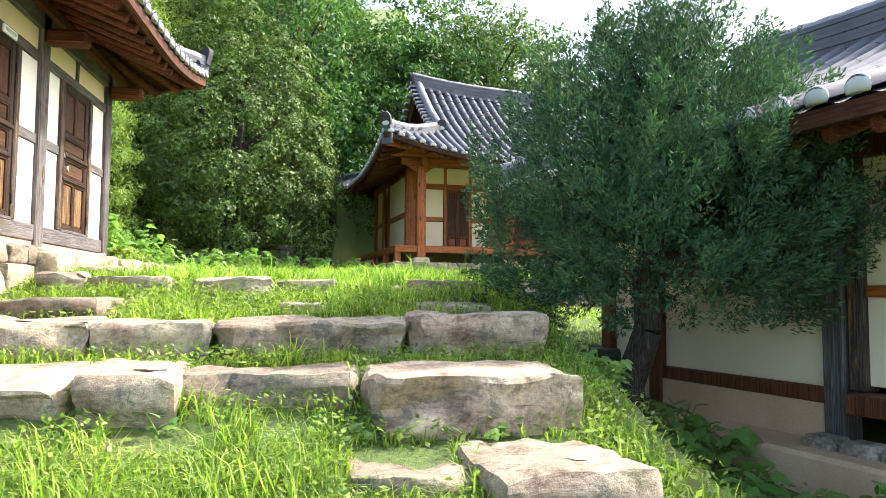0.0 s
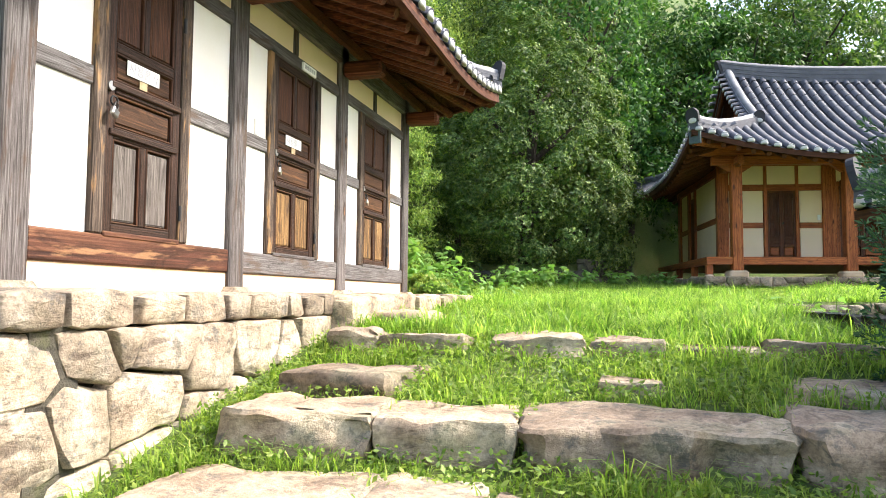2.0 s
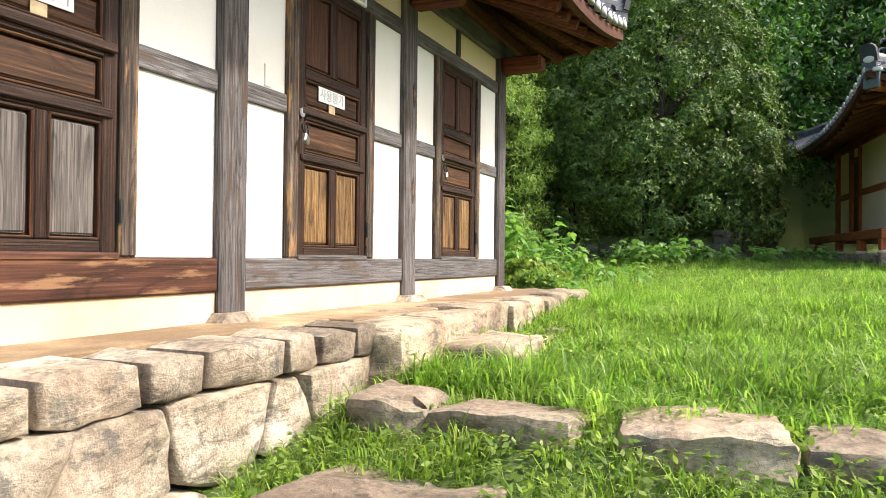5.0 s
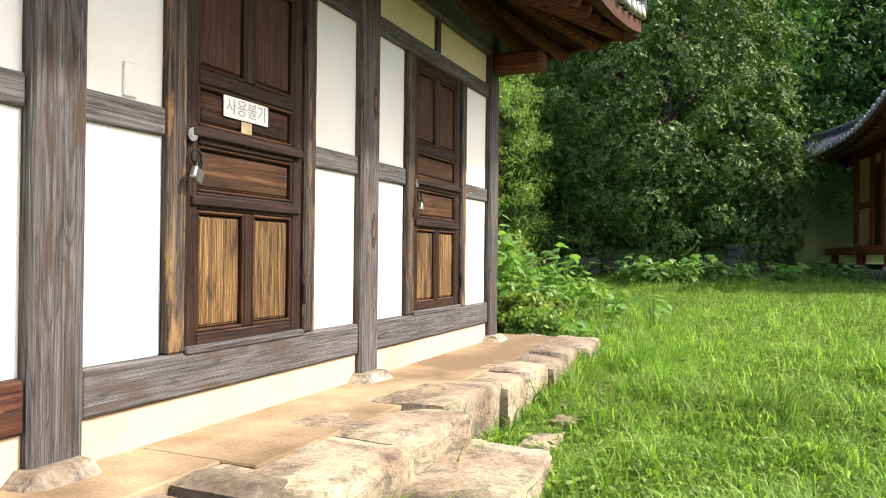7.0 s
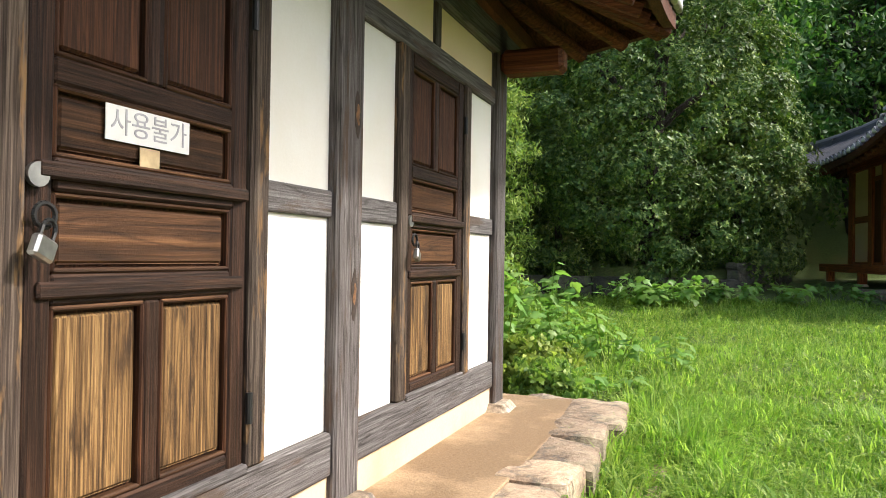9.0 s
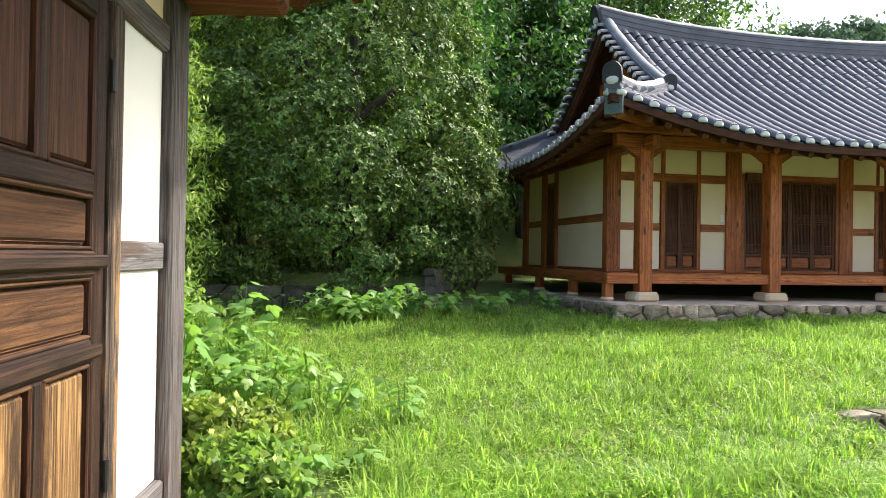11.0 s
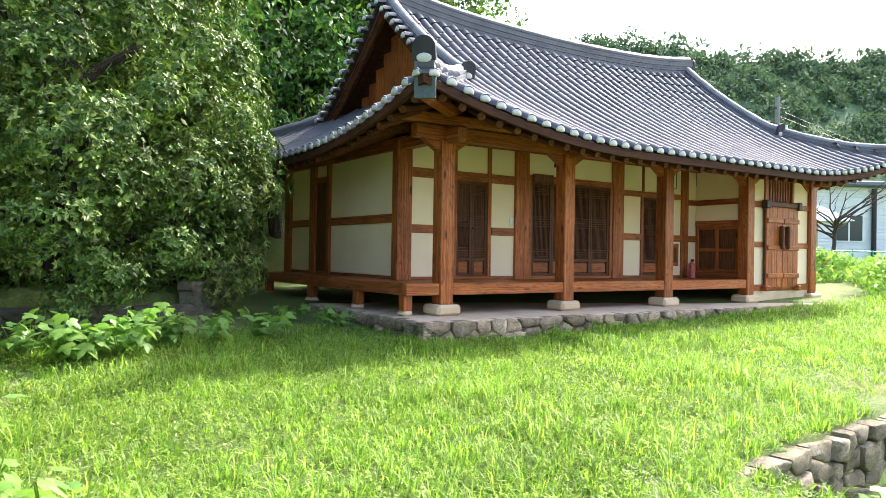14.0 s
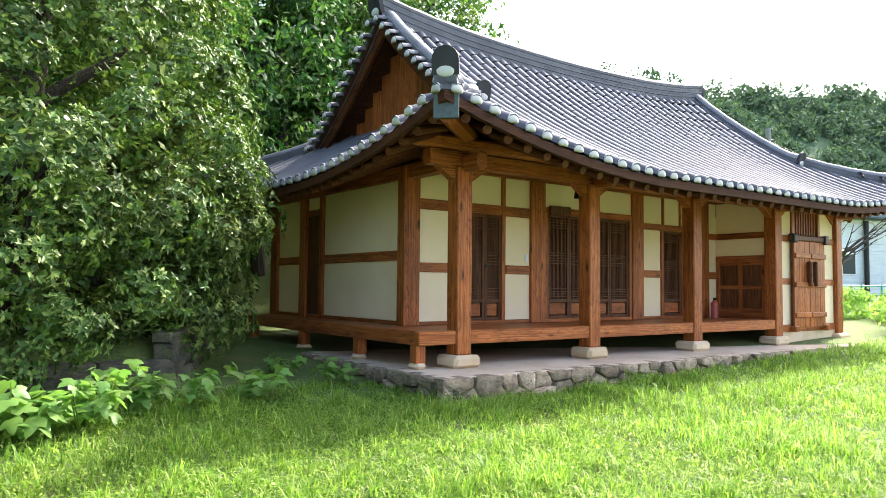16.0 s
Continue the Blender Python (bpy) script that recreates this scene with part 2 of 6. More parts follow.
NOTE = plain("note_paper", (0.82, 0.82, 0.80), 0.8, 0, 0.04)
INK = plain("ink", (0.42, 0.42, 0.45), 0.8)
TAN = plain("tan_label", (0.5, 0.38, 0.22), 0.8)
GRASS = leaf("grass_blades", (0.095, 0.19, 0.028), (0.215, 0.34, 0.052), (0.40, 0.49, 0.125), 0.45, 0.52, 0.012, 0.8, 0.5)
WEED = leaf("weed_leaves", (0.085, 0.16, 0.03), (0.18, 0.275, 0.052), (0.31, 0.39, 0.095), 0.5, 0.45, 0.02, 1.2, 0.6)
BROAD = leaf("broad_leaves", (0.13, 0.25, 0.06), (0.22, 0.36, 0.09), (0.36, 0.48, 0.13), 0.4, 0.45, 0.015, 3.0, 0.4)
BUSHLF = leaf("evergreen_leaves", (0.042, 0.084, 0.018), (0.08, 0.14, 0.03), (0.25, 0.31, 0.075), 0.42, 0.22, 0.015, 2.6, 1.0)
FOREST = leaf("forest_leaves", (0.024, 0.062, 0.013), (0.06, 0.12, 0.024), (0.14, 0.215, 0.045), 0.55, 0.35, 0.03, 0.9, 0.7)
BAMBOO = leaf("bamboo_leaves", (0.11, 0.19, 0.04), (0.21, 0.30, 0.06), (0.34, 0.41, 0.10), 0.55, 0.45)
JUNIPER = leaf("juniper_needles", (0.026, 0.066, 0.036), (0.052, 0.115, 0.055), (0.115, 0.195, 0.08), 0.6, 0.2, 0.008, 2.5, 0.6)
BARK = wood("bark", (0.02, 0.015, 0.012), (0.06, 0.048, 0.039), (0.125, 0.105, 0.09), "z", 6, 0.95, 1.0)
# pale blue-grey greens: distance haze mixed into the leaf colour
FARWOOD = leaf("hazed_far_leaves", (0.055, 0.092, 0.06), (0.085, 0.135, 0.083), (0.125, 0.18, 0.105), 0.9, 0.2, 0.01)


def soil_material():
    m, nt, b = nodes_of("soil_and_moss")
    big = tex(nt, "ShaderNodeTexNoise", 0.9, 6)
    fine = tex(nt, "ShaderNodeTexNoise", 26, 6, rough=0.75)
    base = ramp(nt, fine, [(0.3, (0.045, 0.06, 0.016)), (0.5, (0.09, 0.14, 0.028)), (0.72, (0.16, 0.21, 0.05))])
    base = mix(nt, ramp(nt, big, [(0.5, (0, 0, 0)), (0.68, (0.6, 0.6, 0.6))]), base, (0.19, 0.17, 0.05))
    nt.links.new(base, b.inputs["Base Color"])
    b.inputs["Roughness"].default_value = 0.95
    bump(nt, b, fine, 0.8, 0.03)
    return m


SOIL = soil_material()


# ---- mesh helpers ----
def mesh_of(name, verts, faces, mat=None, smooth=False):
    me = bpy.data.meshes.new(name)
    verts = np.asarray(verts, np.float32).reshape(-1, 3)
    if isinstance(faces, np.ndarray):
        n, k = faces.shape
        me.vertices.add(len(verts))
        me.vertices.foreach_set("co", verts.ravel())
        me.loops.add(n * k)
        me.loops.foreach_set("vertex_index", faces.astype(np.int32).ravel())
        me.polygons.add(n)
        me.polygons.foreach_set("loop_start", np.arange(0, n * k, k, dtype=np.int32))
        me.update(calc_edges=True)
    else:
        me.from_pydata([tuple(v) for v in verts], [], faces)
    if smooth:
        me.polygons.foreach_set("use_smooth", [True] * len(me.polygons))
        if smooth != True:
            me.set_sharp_from_angle(angle=radians(smooth))
    if mat:
        me.materials.append(mat)
    return me


def part(name, data, mat, parent, label=""):
    """Links a bmesh or a mesh as one object under a thing or a part."""
    if isinstance(data, bmesh.types.BMesh):
        me = bpy.data.meshes.new(name)
        data.to_mesh(me)
        data.free()
    else:
        me = data
    if mat and not me.materials:
        me.materials.append(mat)
    ob = new(name, me)
    ob.parent = parent
    return tagged(ob, label)


def block(x0, x1, y0, y1, z0, z1, bevel=0.008, bm=None):
    own = bm or bmesh.new()
    m = Matrix.LocRotScale(((x0 + x1) / 2, (y0 + y1) / 2, (z0 + z1) / 2), None, (x1 - x0, y1 - y0, z1 - z0))
    made = bmesh.ops.create_cube(own, size=1, matrix=m)
    if bevel:
        edges = {e for v in made["verts"] for e in v.link_edges}
        bmesh.ops.bevel(own, geom=list(edges), offset=bevel, segments=1, affect="EDGES")
    return own


def rod(a, b, r0, r1=None, seg=10, bm=None):
    own = bm or bmesh.new()
    a, b = Vector(a), Vector(b)
    m = Matrix.Translation((a + b) / 2) @ (b - a).to_track_quat("Z", "Y").to_matrix().to_4x4()
    bmesh.ops.create_cone(own, cap_ends=True, segments=seg, radius1=r0, radius2=r0 if r1 is None else r1, depth=(b - a).length, matrix=m)
    return own


def thing(name, m, label, category, group="", kind=""):
    ob = new(name)
    ob.empty_display_size = 0.2
    ob.matrix_world = m
    return tagged(ob, label, category, group, kind)


def wave(x, y, s=1.0, seed=0.0):
    return noise.noise((x * s + seed, y * s - seed, seed * 0.37))


rng = np.random.default_rng(7)


def unit(v):
    return v / np.maximum(np.linalg.norm(v, axis=-1, keepdims=True), 1e-6)


def leaf_cloud(P, N, size, aspect=0.45, flop=0.6, drop=0.0):
    """Folded four-cornered leaves at the points P, facing roughly along N."""
    n = len(P)
    N = unit(N + rng.normal(0, flop, (n, 3)))
    D = unit(np.cross(N, rng.normal(0, 1, (n, 3))))
    D[:, 2] -= drop
    D = unit(D)
    S = np.cross(D, N)
    L = (np.asarray(size) * rng.uniform(0.7, 1.3, n))[:, None]
    v = np.empty((n, 4, 3))
    v[:, 0] = P - D * L * 0.5
    v[:, 1] = P + S * L * aspect * 0.5 - N * L * 0.08
    v[:, 2] = P + D * L * 0.5 - N * L * 0.10
    v[:, 3] = P - S * L * aspect * 0.5 - N * L * 0.08
    i = np.arange(n)[:, None] * 4
    f = np.concatenate([i + np.array([[0, 1, 2]]), i + np.array([[0, 2, 3]])], 1).reshape(-1, 3)
    return v.reshape(-1, 3), f


def blades(P, height, width, lean=0.5, a=None):
    """Bent grass blades rooted at P: five corners, three faces each."""
    n = len(P)
    a = rng.uniform(0, 2 * math.pi, n) if a is None else a
    D = np.stack([np.cos(a), np.sin(a), np.zeros(n)], 1)
    S = np.stack([-np.sin(a), np.cos(a), np.zeros(n)], 1)
    H = (np.asarray(height) * rng.uniform(0.55, 1.35, n))[:, None]
    W = (np.asarray(width) * rng.uniform(0.7, 1.4, n))[:, None]
    B = rng.uniform(0.1, 1.0, n)[:, None] * lean
    Z = np.array([[0, 0, 1.0]])
    v = np.empty((n, 5, 3))
    v[:, 0] = P - S * W * 0.5
    v[:, 1] = P + S * W * 0.5
    mid = P + D * H * B * 0.35 + Z * H * 0.6
    v[:, 2] = mid + S * W * 0.45
    v[:, 3] = mid - S * W * 0.45
    v[:, 4] = P + D * H * B * 1.1 + Z * H * (1.0 - 0.3 * B)
    i = np.arange(n)[:, None] * 5
    f = np.concatenate([i + np.array([[0, 1, 2]]), i + np.array([[0, 2, 3]]), i + np.array([[3, 2, 4]])], 1).reshape(-1, 3)
    return v.reshape(-1, 3), f


def rock_mesh(name, mat, seed, sub=3, rough=0.16, square=5.0):
    """A rounded, chipped unit block about one metre across."""
    bm = bmesh.new()
    bmesh.ops.create_icosphere(bm, subdivisions=sub, radius=1)
    for v in bm.verts:
        p = v.co.normalized()
        k = (abs(p.x) ** square + abs(p.y) ** square + abs(p.z) ** square) ** (-1 / square)
        q = p * k
        n1 = noise.noise(q * 1.4 + Vector((seed * 7.1, 3, 1)))
        n2 = noise.noise(q * 4.0 + Vector((1, seed * 5.3, 9)))
        v.co = q * 0.5 * (1 + rough * n1 + rough * 0.45 * n2)
    me = bpy.data.meshes.new(name)
    bm.to_mesh(me)
    bm.free()
    me.materials.append(mat)
    me.polygons.foreach_set("use_smooth", [True] * len(me.polygons))
    return me


# ---- the ground ----
def along(t, table):
    return float(np.interp(t, [a for a, _ in table], [b for _, b in table]))


SLOPE = [(-30, -2.0), (-3, -0.25), (0, 0.0), (1.2, 0.26), (1.7, 0.38), (2.3, 0.60), (2.6, 0.70), (3.2, 0.82), (3.5, 0.93), (4.1, 1.05), (4.4, 1.16), (5.4, 1.36), (5.7, 1.44), (6.2, 1.47),
         (13, 1.72), (18, 1.97), (22, 2.3), (60, 3.0)]
LOWER = [(-30, -2.0), (-3, -0.35), (0, -0.15), (3, -0.02), (5, 0.12), (6.2, 0.36), (7.0, 0.45), (7.35, 0.5), (7.5, 0.88), (9, 1.08), (12, 1.15), (30, 1.4)]
EDGE_X = 1.45


def terrace_y(x):
    """The line of the lawn's front edge to the east of the steps."""
    return along(x, [(1.45, 12.95), (3.1, 13.35), (6.0, 14.0), (9, 14.7), (40, 18.0)])


TERRACE = [(-12, 18.9), (-4, 19.2), (-1.4, 19.6), (-0.3, 22.8)]


def ground_z(x, y):
    up = along(y, SLOPE)
    if x > EDGE_X and y < terrace_y(x):
        low = along(y, LOWER)
        up = low + max(0.0, up - low) * max(0.0, 1 - (x - EDGE_X) / 0.3) if y > 5.2 else low + max(0.0, up - low) * max(0.0, 1 - (x - EDGE_X) / 0.5)
    if x > EDGE_X and y >= terrace_y(x):
        up += 0.02 * max(0.0, x - 2)
    if x < -2.6 and 2.9 < y < 10.4:
        up = min(up, 1.2)
    hill = max(0.0, 0.62 * (y - along(x, [(-2.0, 23.5), (0.5, 27.2)]) + 0.10 * max(0, x))) + max(0.0, 0.55 * (-9.5 - x)) * (1 if y > 4 else 0)
    hill = min(hill, 34 + 3 * wave(x, y, 0.05))
    fade = max(0.0, min(1.0, (12 - x) / 6))
    if x < -0.3 and y > along(x, TERRACE):
        up += 0.5 * min(1.0, (y - along(x, TERRACE)) / 0.25)
    return up + hill * fade + 0.03 * wave(x, y, 1.1)


def ground_sheet():
    """One sheet, fine near the walk and coarse towards the horizon."""
    xs = [-1500, -600, -200, -90, -60, -40, -30, -24, -19, -15, -12, -10, -8, -6, -5, -4] + list(np.arange(-3.2, 3.4, 0.12)) + list(np.arange(3.5, 9, 0.4)) + [9.5, 11, 13, 16, 20, 25, 32, 45, 70, 120, 250, 600, 1500]
    ys = [-1500, -500, -150, -50, -20, -10, -6, -4, -2] + list(np.arange(-1, 19, 0.14)) + list(np.arange(19.2, 30, 0.6)) + [32, 35, 39, 44, 50, 58, 70, 90, 130, 250, 600, 1500]
    V = [(x, y, ground_z(x, y)) for y in ys for x in xs]
    w = len(xs)
    F = [(j * w + i, j * w + i + 1, (j + 1) * w + i + 1, (j + 1) * w + i) for j in range(len(ys) - 1) for i in range(w - 1)]
    ob = new("ground", mesh_of("ground", V, np.array(F), SOIL, True))
    return tagged(ob, "uneven soil covered with moss and low weeds", "ground", kind="structure")


ground = ground_sheet()


# ---- tiled roofs ----
def half_pipe(r0, r1, length, seg=7, thick=0.016):
    """A convex roof tile along +y, open below."""
    V, F = [], []
    for y, r in ((0, r0), (length, r1)):
        for rr in (r, r - thick):
            V += [(rr * math.cos(math.pi * k / seg), y, rr * math.sin(math.pi * k / seg)) for k in range(seg + 1)]
    n = seg + 1
    for k in range(seg):
        F += [(k, k + 1, 2 * n + k + 1, 2 * n + k), (n + k, k + n + n * 2, k + 1 + 3 * n, n + k + 1), (k, n + k, n + k + 1, k + 1)]
    return np.array(V), F


TILE_V, TILE_F = half_pipe(0.085, 0.0842, 0.34)
TILE_ME = mesh_of("convex_tile", TILE_V, TILE_F, TILE, 40)


def cap_mesh():
    bm = bmesh.new()
    bmesh.ops.create_uvsphere(bm, u_segments=10, v_segments=6, radius=0.086)
    for v in bm.verts:
        v.co.y *= 0.32
        if v.co.z < -0.03:
            v.co.z = -0.03
    me = bpy.data.meshes.new("tile_end")
    bm.to_mesh(me)
    bm.free()
    me.materials.append(LIME)
    me.polygons.foreach_set("use_smooth", [True] * len(me.polygons))
    return me


CAP_ME = cap_mesh()


class Roof:
    """A hip-and-gable tiled roof over the plan u0..u1, v0..v1; u runs along the ridge."""

    def __init__(self, house, u0, u1, v0, v1, eave, rise, lift, inset, step, ridge_lift=0.35, detail=300, reach=3.2):
        self.p, self.house = (u0, u1, v0, v1), house
        self.eave, self.rise, self.lift, self.inset, self.step, self.rl, self.reach = eave, rise, lift, inset, step, ridge_lift, reach
        self.D = (v1 - v0) / 2
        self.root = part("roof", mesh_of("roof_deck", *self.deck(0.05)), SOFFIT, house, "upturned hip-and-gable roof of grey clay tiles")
        self.rows(detail)
        self.ridges()
        self.gables()
        self.eaves()

    def c(self, a, lo, hi):
        return self.lift * max(0.0, 1 - min(a - lo, hi - a) / self.reach) ** 2

    def h(self, side, a, d):
        """Height on a slope ('f', 'b', 'l', 'r') at the place a along its eave and d in from it."""
        u0, u1, v0, v1 = self.p
        lo, hi = (u0, u1) if side in "fb" else (v0, v1)
        s = d / self.D
        z = self.eave + self.c(a, lo, hi) * (1 - 0.6 * s) + self.rise * (0.68 * s + 0.32 * s * s)
        if side in "fb":
            m = abs(2 * (a - lo) / (hi - lo) - 1)
            z += self.rl * m * m * s ** 3
        return z

    def at(self, side, a, d, up=0.0):
        u0, u1, v0, v1 = self.p
        z = self.h(side, a, d) + up
        return {"f": (a, v0 + d, z), "b": (a, v1 - d, z), "l": (u0 + d, a, z), "r": (u1 - d, a, z)}[side]

    def top(self, side, a):
        """How far in the slope runs at a."""
        u0, u1, v0, v1 = self.p
        lo, hi = (u0, u1) if side in "fb" else (v0, v1)
        e = max(0.0, min(a - lo, hi - a))
        if side in "fb":
            return e if e < self.inset else self.D
        return min(e, self.inset + 0.62)

    def deck(self, down=0.0):
        V, F = [], []
        for side in "fblr":
            u0, u1, v0, v1 = self.p
            lo, hi = (u0, u1) if side in "fb" else (v0, v1)
            n = max(8, int((hi - lo) / (self.step / 2)))
            marks = [lo + (hi - lo) * i / n for i in range(n + 1)]
            if side in "fb":
                marks = sorted(marks + [lo + self.inset, lo + self.inset - 1e-3, hi - self.inset, hi - self.inset + 1e-3])
            base, k = len(V), 9
            for i, a in enumerate(marks):
                t = self.top(side, a)
                dip = (-0.01 if i % 2 else -0.045) - down
                V += [self.at(side, a, t * j / (k - 1), dip) for j in range(k)]
            for i in range(len(marks) - 1):
                for j in range(k - 1):
                    q = (base + i * k + j, base + i * k + j + 1, base + (i + 1) * k + j + 1, base + (i + 1) * k + j)
                    F.append(q)
        return V, F

    def rows(self, detail):
        u0, u1, v0, v1 = self.p
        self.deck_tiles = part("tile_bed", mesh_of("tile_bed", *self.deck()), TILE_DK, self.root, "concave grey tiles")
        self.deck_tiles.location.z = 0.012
        big_v, big_f, count, made = [], [], 0, 0
        for side in "flrb":
            lo, hi = (u0, u1) if side in "fb" else (v0, v1)
            n = int((hi - lo - 0.2) / self.step)
            first = (lo + hi - n * self.step) / 2
            yaw = {"f": 0, "b": math.pi, "l": -math.pi / 2, "r": math.pi / 2}[side]
            for i in range(n + 1):
                a = first + i * self.step
                t, d, j = self.top(side, a), -0.03, 0
                capo = new("tile_end", CAP_ME)
                capo.parent = self.root
                capo.matrix_local = Matrix.Translation(self.at(side, a, -0.035, 0.03)) @ Matrix.Rotation(yaw, 4, "Z")
                while d < t - 0.05:
                    x0, x1 = Vector(self.at(side, a, max(d, -0.03), 0.02)), Vector(self.at(side, a, d + 0.3, 0.02))
                    q = (x1 - x0).to_track_quat("Y", "Z").to_matrix().to_4x4()
                    m = Matrix.Translation(x0 + Vector((0.004 * math.sin(i * 7 + j * 3), 0, 0.0015 * math.sin(i * 5 + j)))) @ q
                    if made < detail and side == "f" and d < 1.8:
                        ob = new("tile", TILE_ME)
                        ob.parent, ob.matrix_local = self.root, m
                        made += 1
                    else:
                        mm = np.array(m)
                        big_v.append(TILE_V @ mm[:3, :3].T + mm[:3, 3])
                        big_f.append(np.array(TILE_F) + count)
                        count += len(TILE_V)
                    d, j = d + 0.3, j + 1
        me = mesh_of("tiles", np.concatenate(big_v), np.concatenate(big_f), TILE, 40)
        tagged(part("tiles", me, TILE, self.root), kind="stuff")

    def sweep(self, name, pts, layers, mat, parent, label=""):
        """Layers of flat ridge tiles along a line of points, with a rounded row on top."""
        bm = bmesh.new()
        n = len(pts)
        for w, z0, z1 in [(w / 2, z0, z1) for w, z0, z1 in layers]:
            prev = None
            for i, p in enumerate(pts):
                p = Vector(p)
                tgt = Vector(pts[min(i + 1, n - 1)]) - Vector(pts[max(i - 1, 0)])
                side = Vector((tgt.y, -tgt.x, 0)).normalized()
                ring = [bm.verts.new(p + side * s + Vector((0, 0, z))) for s, z in ((-w, z0), (-w, z1), (w, z1), (w, z0))]
                if prev:
                    for k in range(4):
                        bm.faces.new((prev[k], ring[k], ring[(k + 1) % 4], prev[(k + 1) % 4]))
                else:
                    bm.faces.new(ring)
                prev = ring
            bm.faces.new(prev)
        return part(name, bm, mat, parent, label)

    def round_row(self, pts, r, z, parent, name="ridge_cap", mat=None):
        bm = bmesh.new()
        n, prev = len(pts), None
        for i, p in enumerate(pts):
            p = Vector(p)
            tgt = Vector(pts[min(i + 1, n - 1)]) - Vector(pts[max(i - 1, 0)])
            side = Vector((tgt.y, -tgt.x, 0)).normalized()
            rr = r * (1.06 if i % 2 else 0.96)
            ring = [bm.verts.new(p + side * rr * math.cos(math.pi * k / 6) + Vector((0, 0, z + rr * math.sin(math.pi * k / 6)))) for k in range(7)]
            if prev:
                for k in range(6):
                    bm.faces.new((prev[k], prev[k + 1], ring[k + 1], ring[k]))
            prev = ring
        for f in bm.faces:
            f.smooth = True
        return part(name, bm, mat or TILE_LT, parent)

    def end_plate(self, p, yaw, s, parent):
        """The upright rounded tile that closes a ridge, with lime below it."""
        bm = bmesh.new()
        V = [(-0.5, 0), (-0.5, 0.55)] + [(0.5 * math.cos(math.pi - math.pi * k / 8), 0.55 + 0.5 * math.sin(math.pi * k / 8)) for k in range(1, 8)] + [(0.5, 0.55), (0.5, 0)]
        f = bm.faces.new([bm.verts.new((x, 0, z)) for x, z in V])
        ext = bmesh.ops.extrude_face_region(bm, geom=[f])
        bmesh.ops.translate(bm, vec=(0, 0.22, 0), verts=[v for v in ext["geom"] if isinstance(v, bmesh.types.BMVert)])
        bmesh.ops.recalc_face_normals(bm, faces=bm.faces)
        bm.transform(Matrix.Translation(p) @ Matrix.Rotation(yaw, 4, "Z") @ Matrix.Rotation(radians(14), 4, "X") @ Matrix.Diagonal((s, s, s, 1)))
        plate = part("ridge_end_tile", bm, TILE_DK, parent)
        lime = bmesh.new()
        bmesh.ops.create_uvsphere(lime, u_segments=12, v_segments=8, radius=0.30 * s)
        lime.transform(Matrix.Translation(Vector(p) + Vector((0, 0, 0.16 * s))) @ Matrix.Rotation(yaw, 4, "Z") @ Matrix.Diagonal((1.2, 0.35, 0.8, 1)))
        part("lime_filling", lime, LIME, parent, "white lime filling")

    def ridges(self):
        u0, u1, v0, v1 = self.p
        I, D = self.inset, self.D
        n = 30
        ra, rb = u0 + I - 0.05, u1 - I + 0.05
        pts = [self.at("f", ra + (rb - ra) * i / n, D) for i in range(n + 1)]
        layers = [(0.34 - 0.015 * (k % 2), -0.08 + 0.055 * k, -0.03 + 0.055 * k) for k in range(7)] + [(0.24, -0.1, 0.32)]
        for lay in layers:
            self.sweep("ridge_course", pts, [lay], TILE, self.root)
        self.round_row(pts, 0.11, 0.30, self.root)
        for e, yaw in ((0, math.pi / 2 * -1), (-1, math.pi / 2)):
            self.end_plate(Vector(pts[e]) + Vector((-0.03 if e == 0 else 0.03, 0, 0.0)), yaw, 0.36, self.root)
        small = [(0.26 - 0.012 * (k % 2), -0.05 + 0.05 * k, -0.005 + 0.05 * k) for k in range(4)] + [(0.2, -0.1, 0.14)]
        for side, near in (("f", True), ("b", False)):
            for left in (True, False):
                a = u0 + I + 0.14 if left else u1 - I - 0.14
                fall = [self.at(side, a, D - 0.1 - (D - 0.1 - I * 0.98) * i / 12, 0.03) for i in range(13)]
                fall[-1] = tuple(Vector(fall[-1]) + Vector((0, 0, 0.05)))
                for lay in small:
                    self.sweep("descending_ridge_course", fall, [lay], TILE, self.root)
                self.round_row(fall, 0.095, 0.15, self.root)
                self.end_plate(Vector(fall[-1]) + Vector((0, -0.02 if side == "f" else 0.02, 0.02)), 0 if side == "f" else math.pi, 0.26, self.root)
                m = 10
                hip = []
                for i in range(m + 1):
                    d = I * (1 - i / m) + 0.02
                    aa = u0 + d if left else u1 - d
                    hip.append(self.at(side, aa, d, 0.03 + 0.10 * max(0, i / m - 0.6)))
                for lay in small:
                    self.sweep("hip_ridge_course", hip, [lay], TILE, self.root)
                self.round_row(hip, 0.095, 0.15, self.root)
                out = (Vector(hip[-1]) - Vector(hip[-2]))
                self.end_plate(Vector(hip[-1]) + Vector((0, 0, 0.06)), math.atan2(out.x, -out.y), 0.30, self.root)

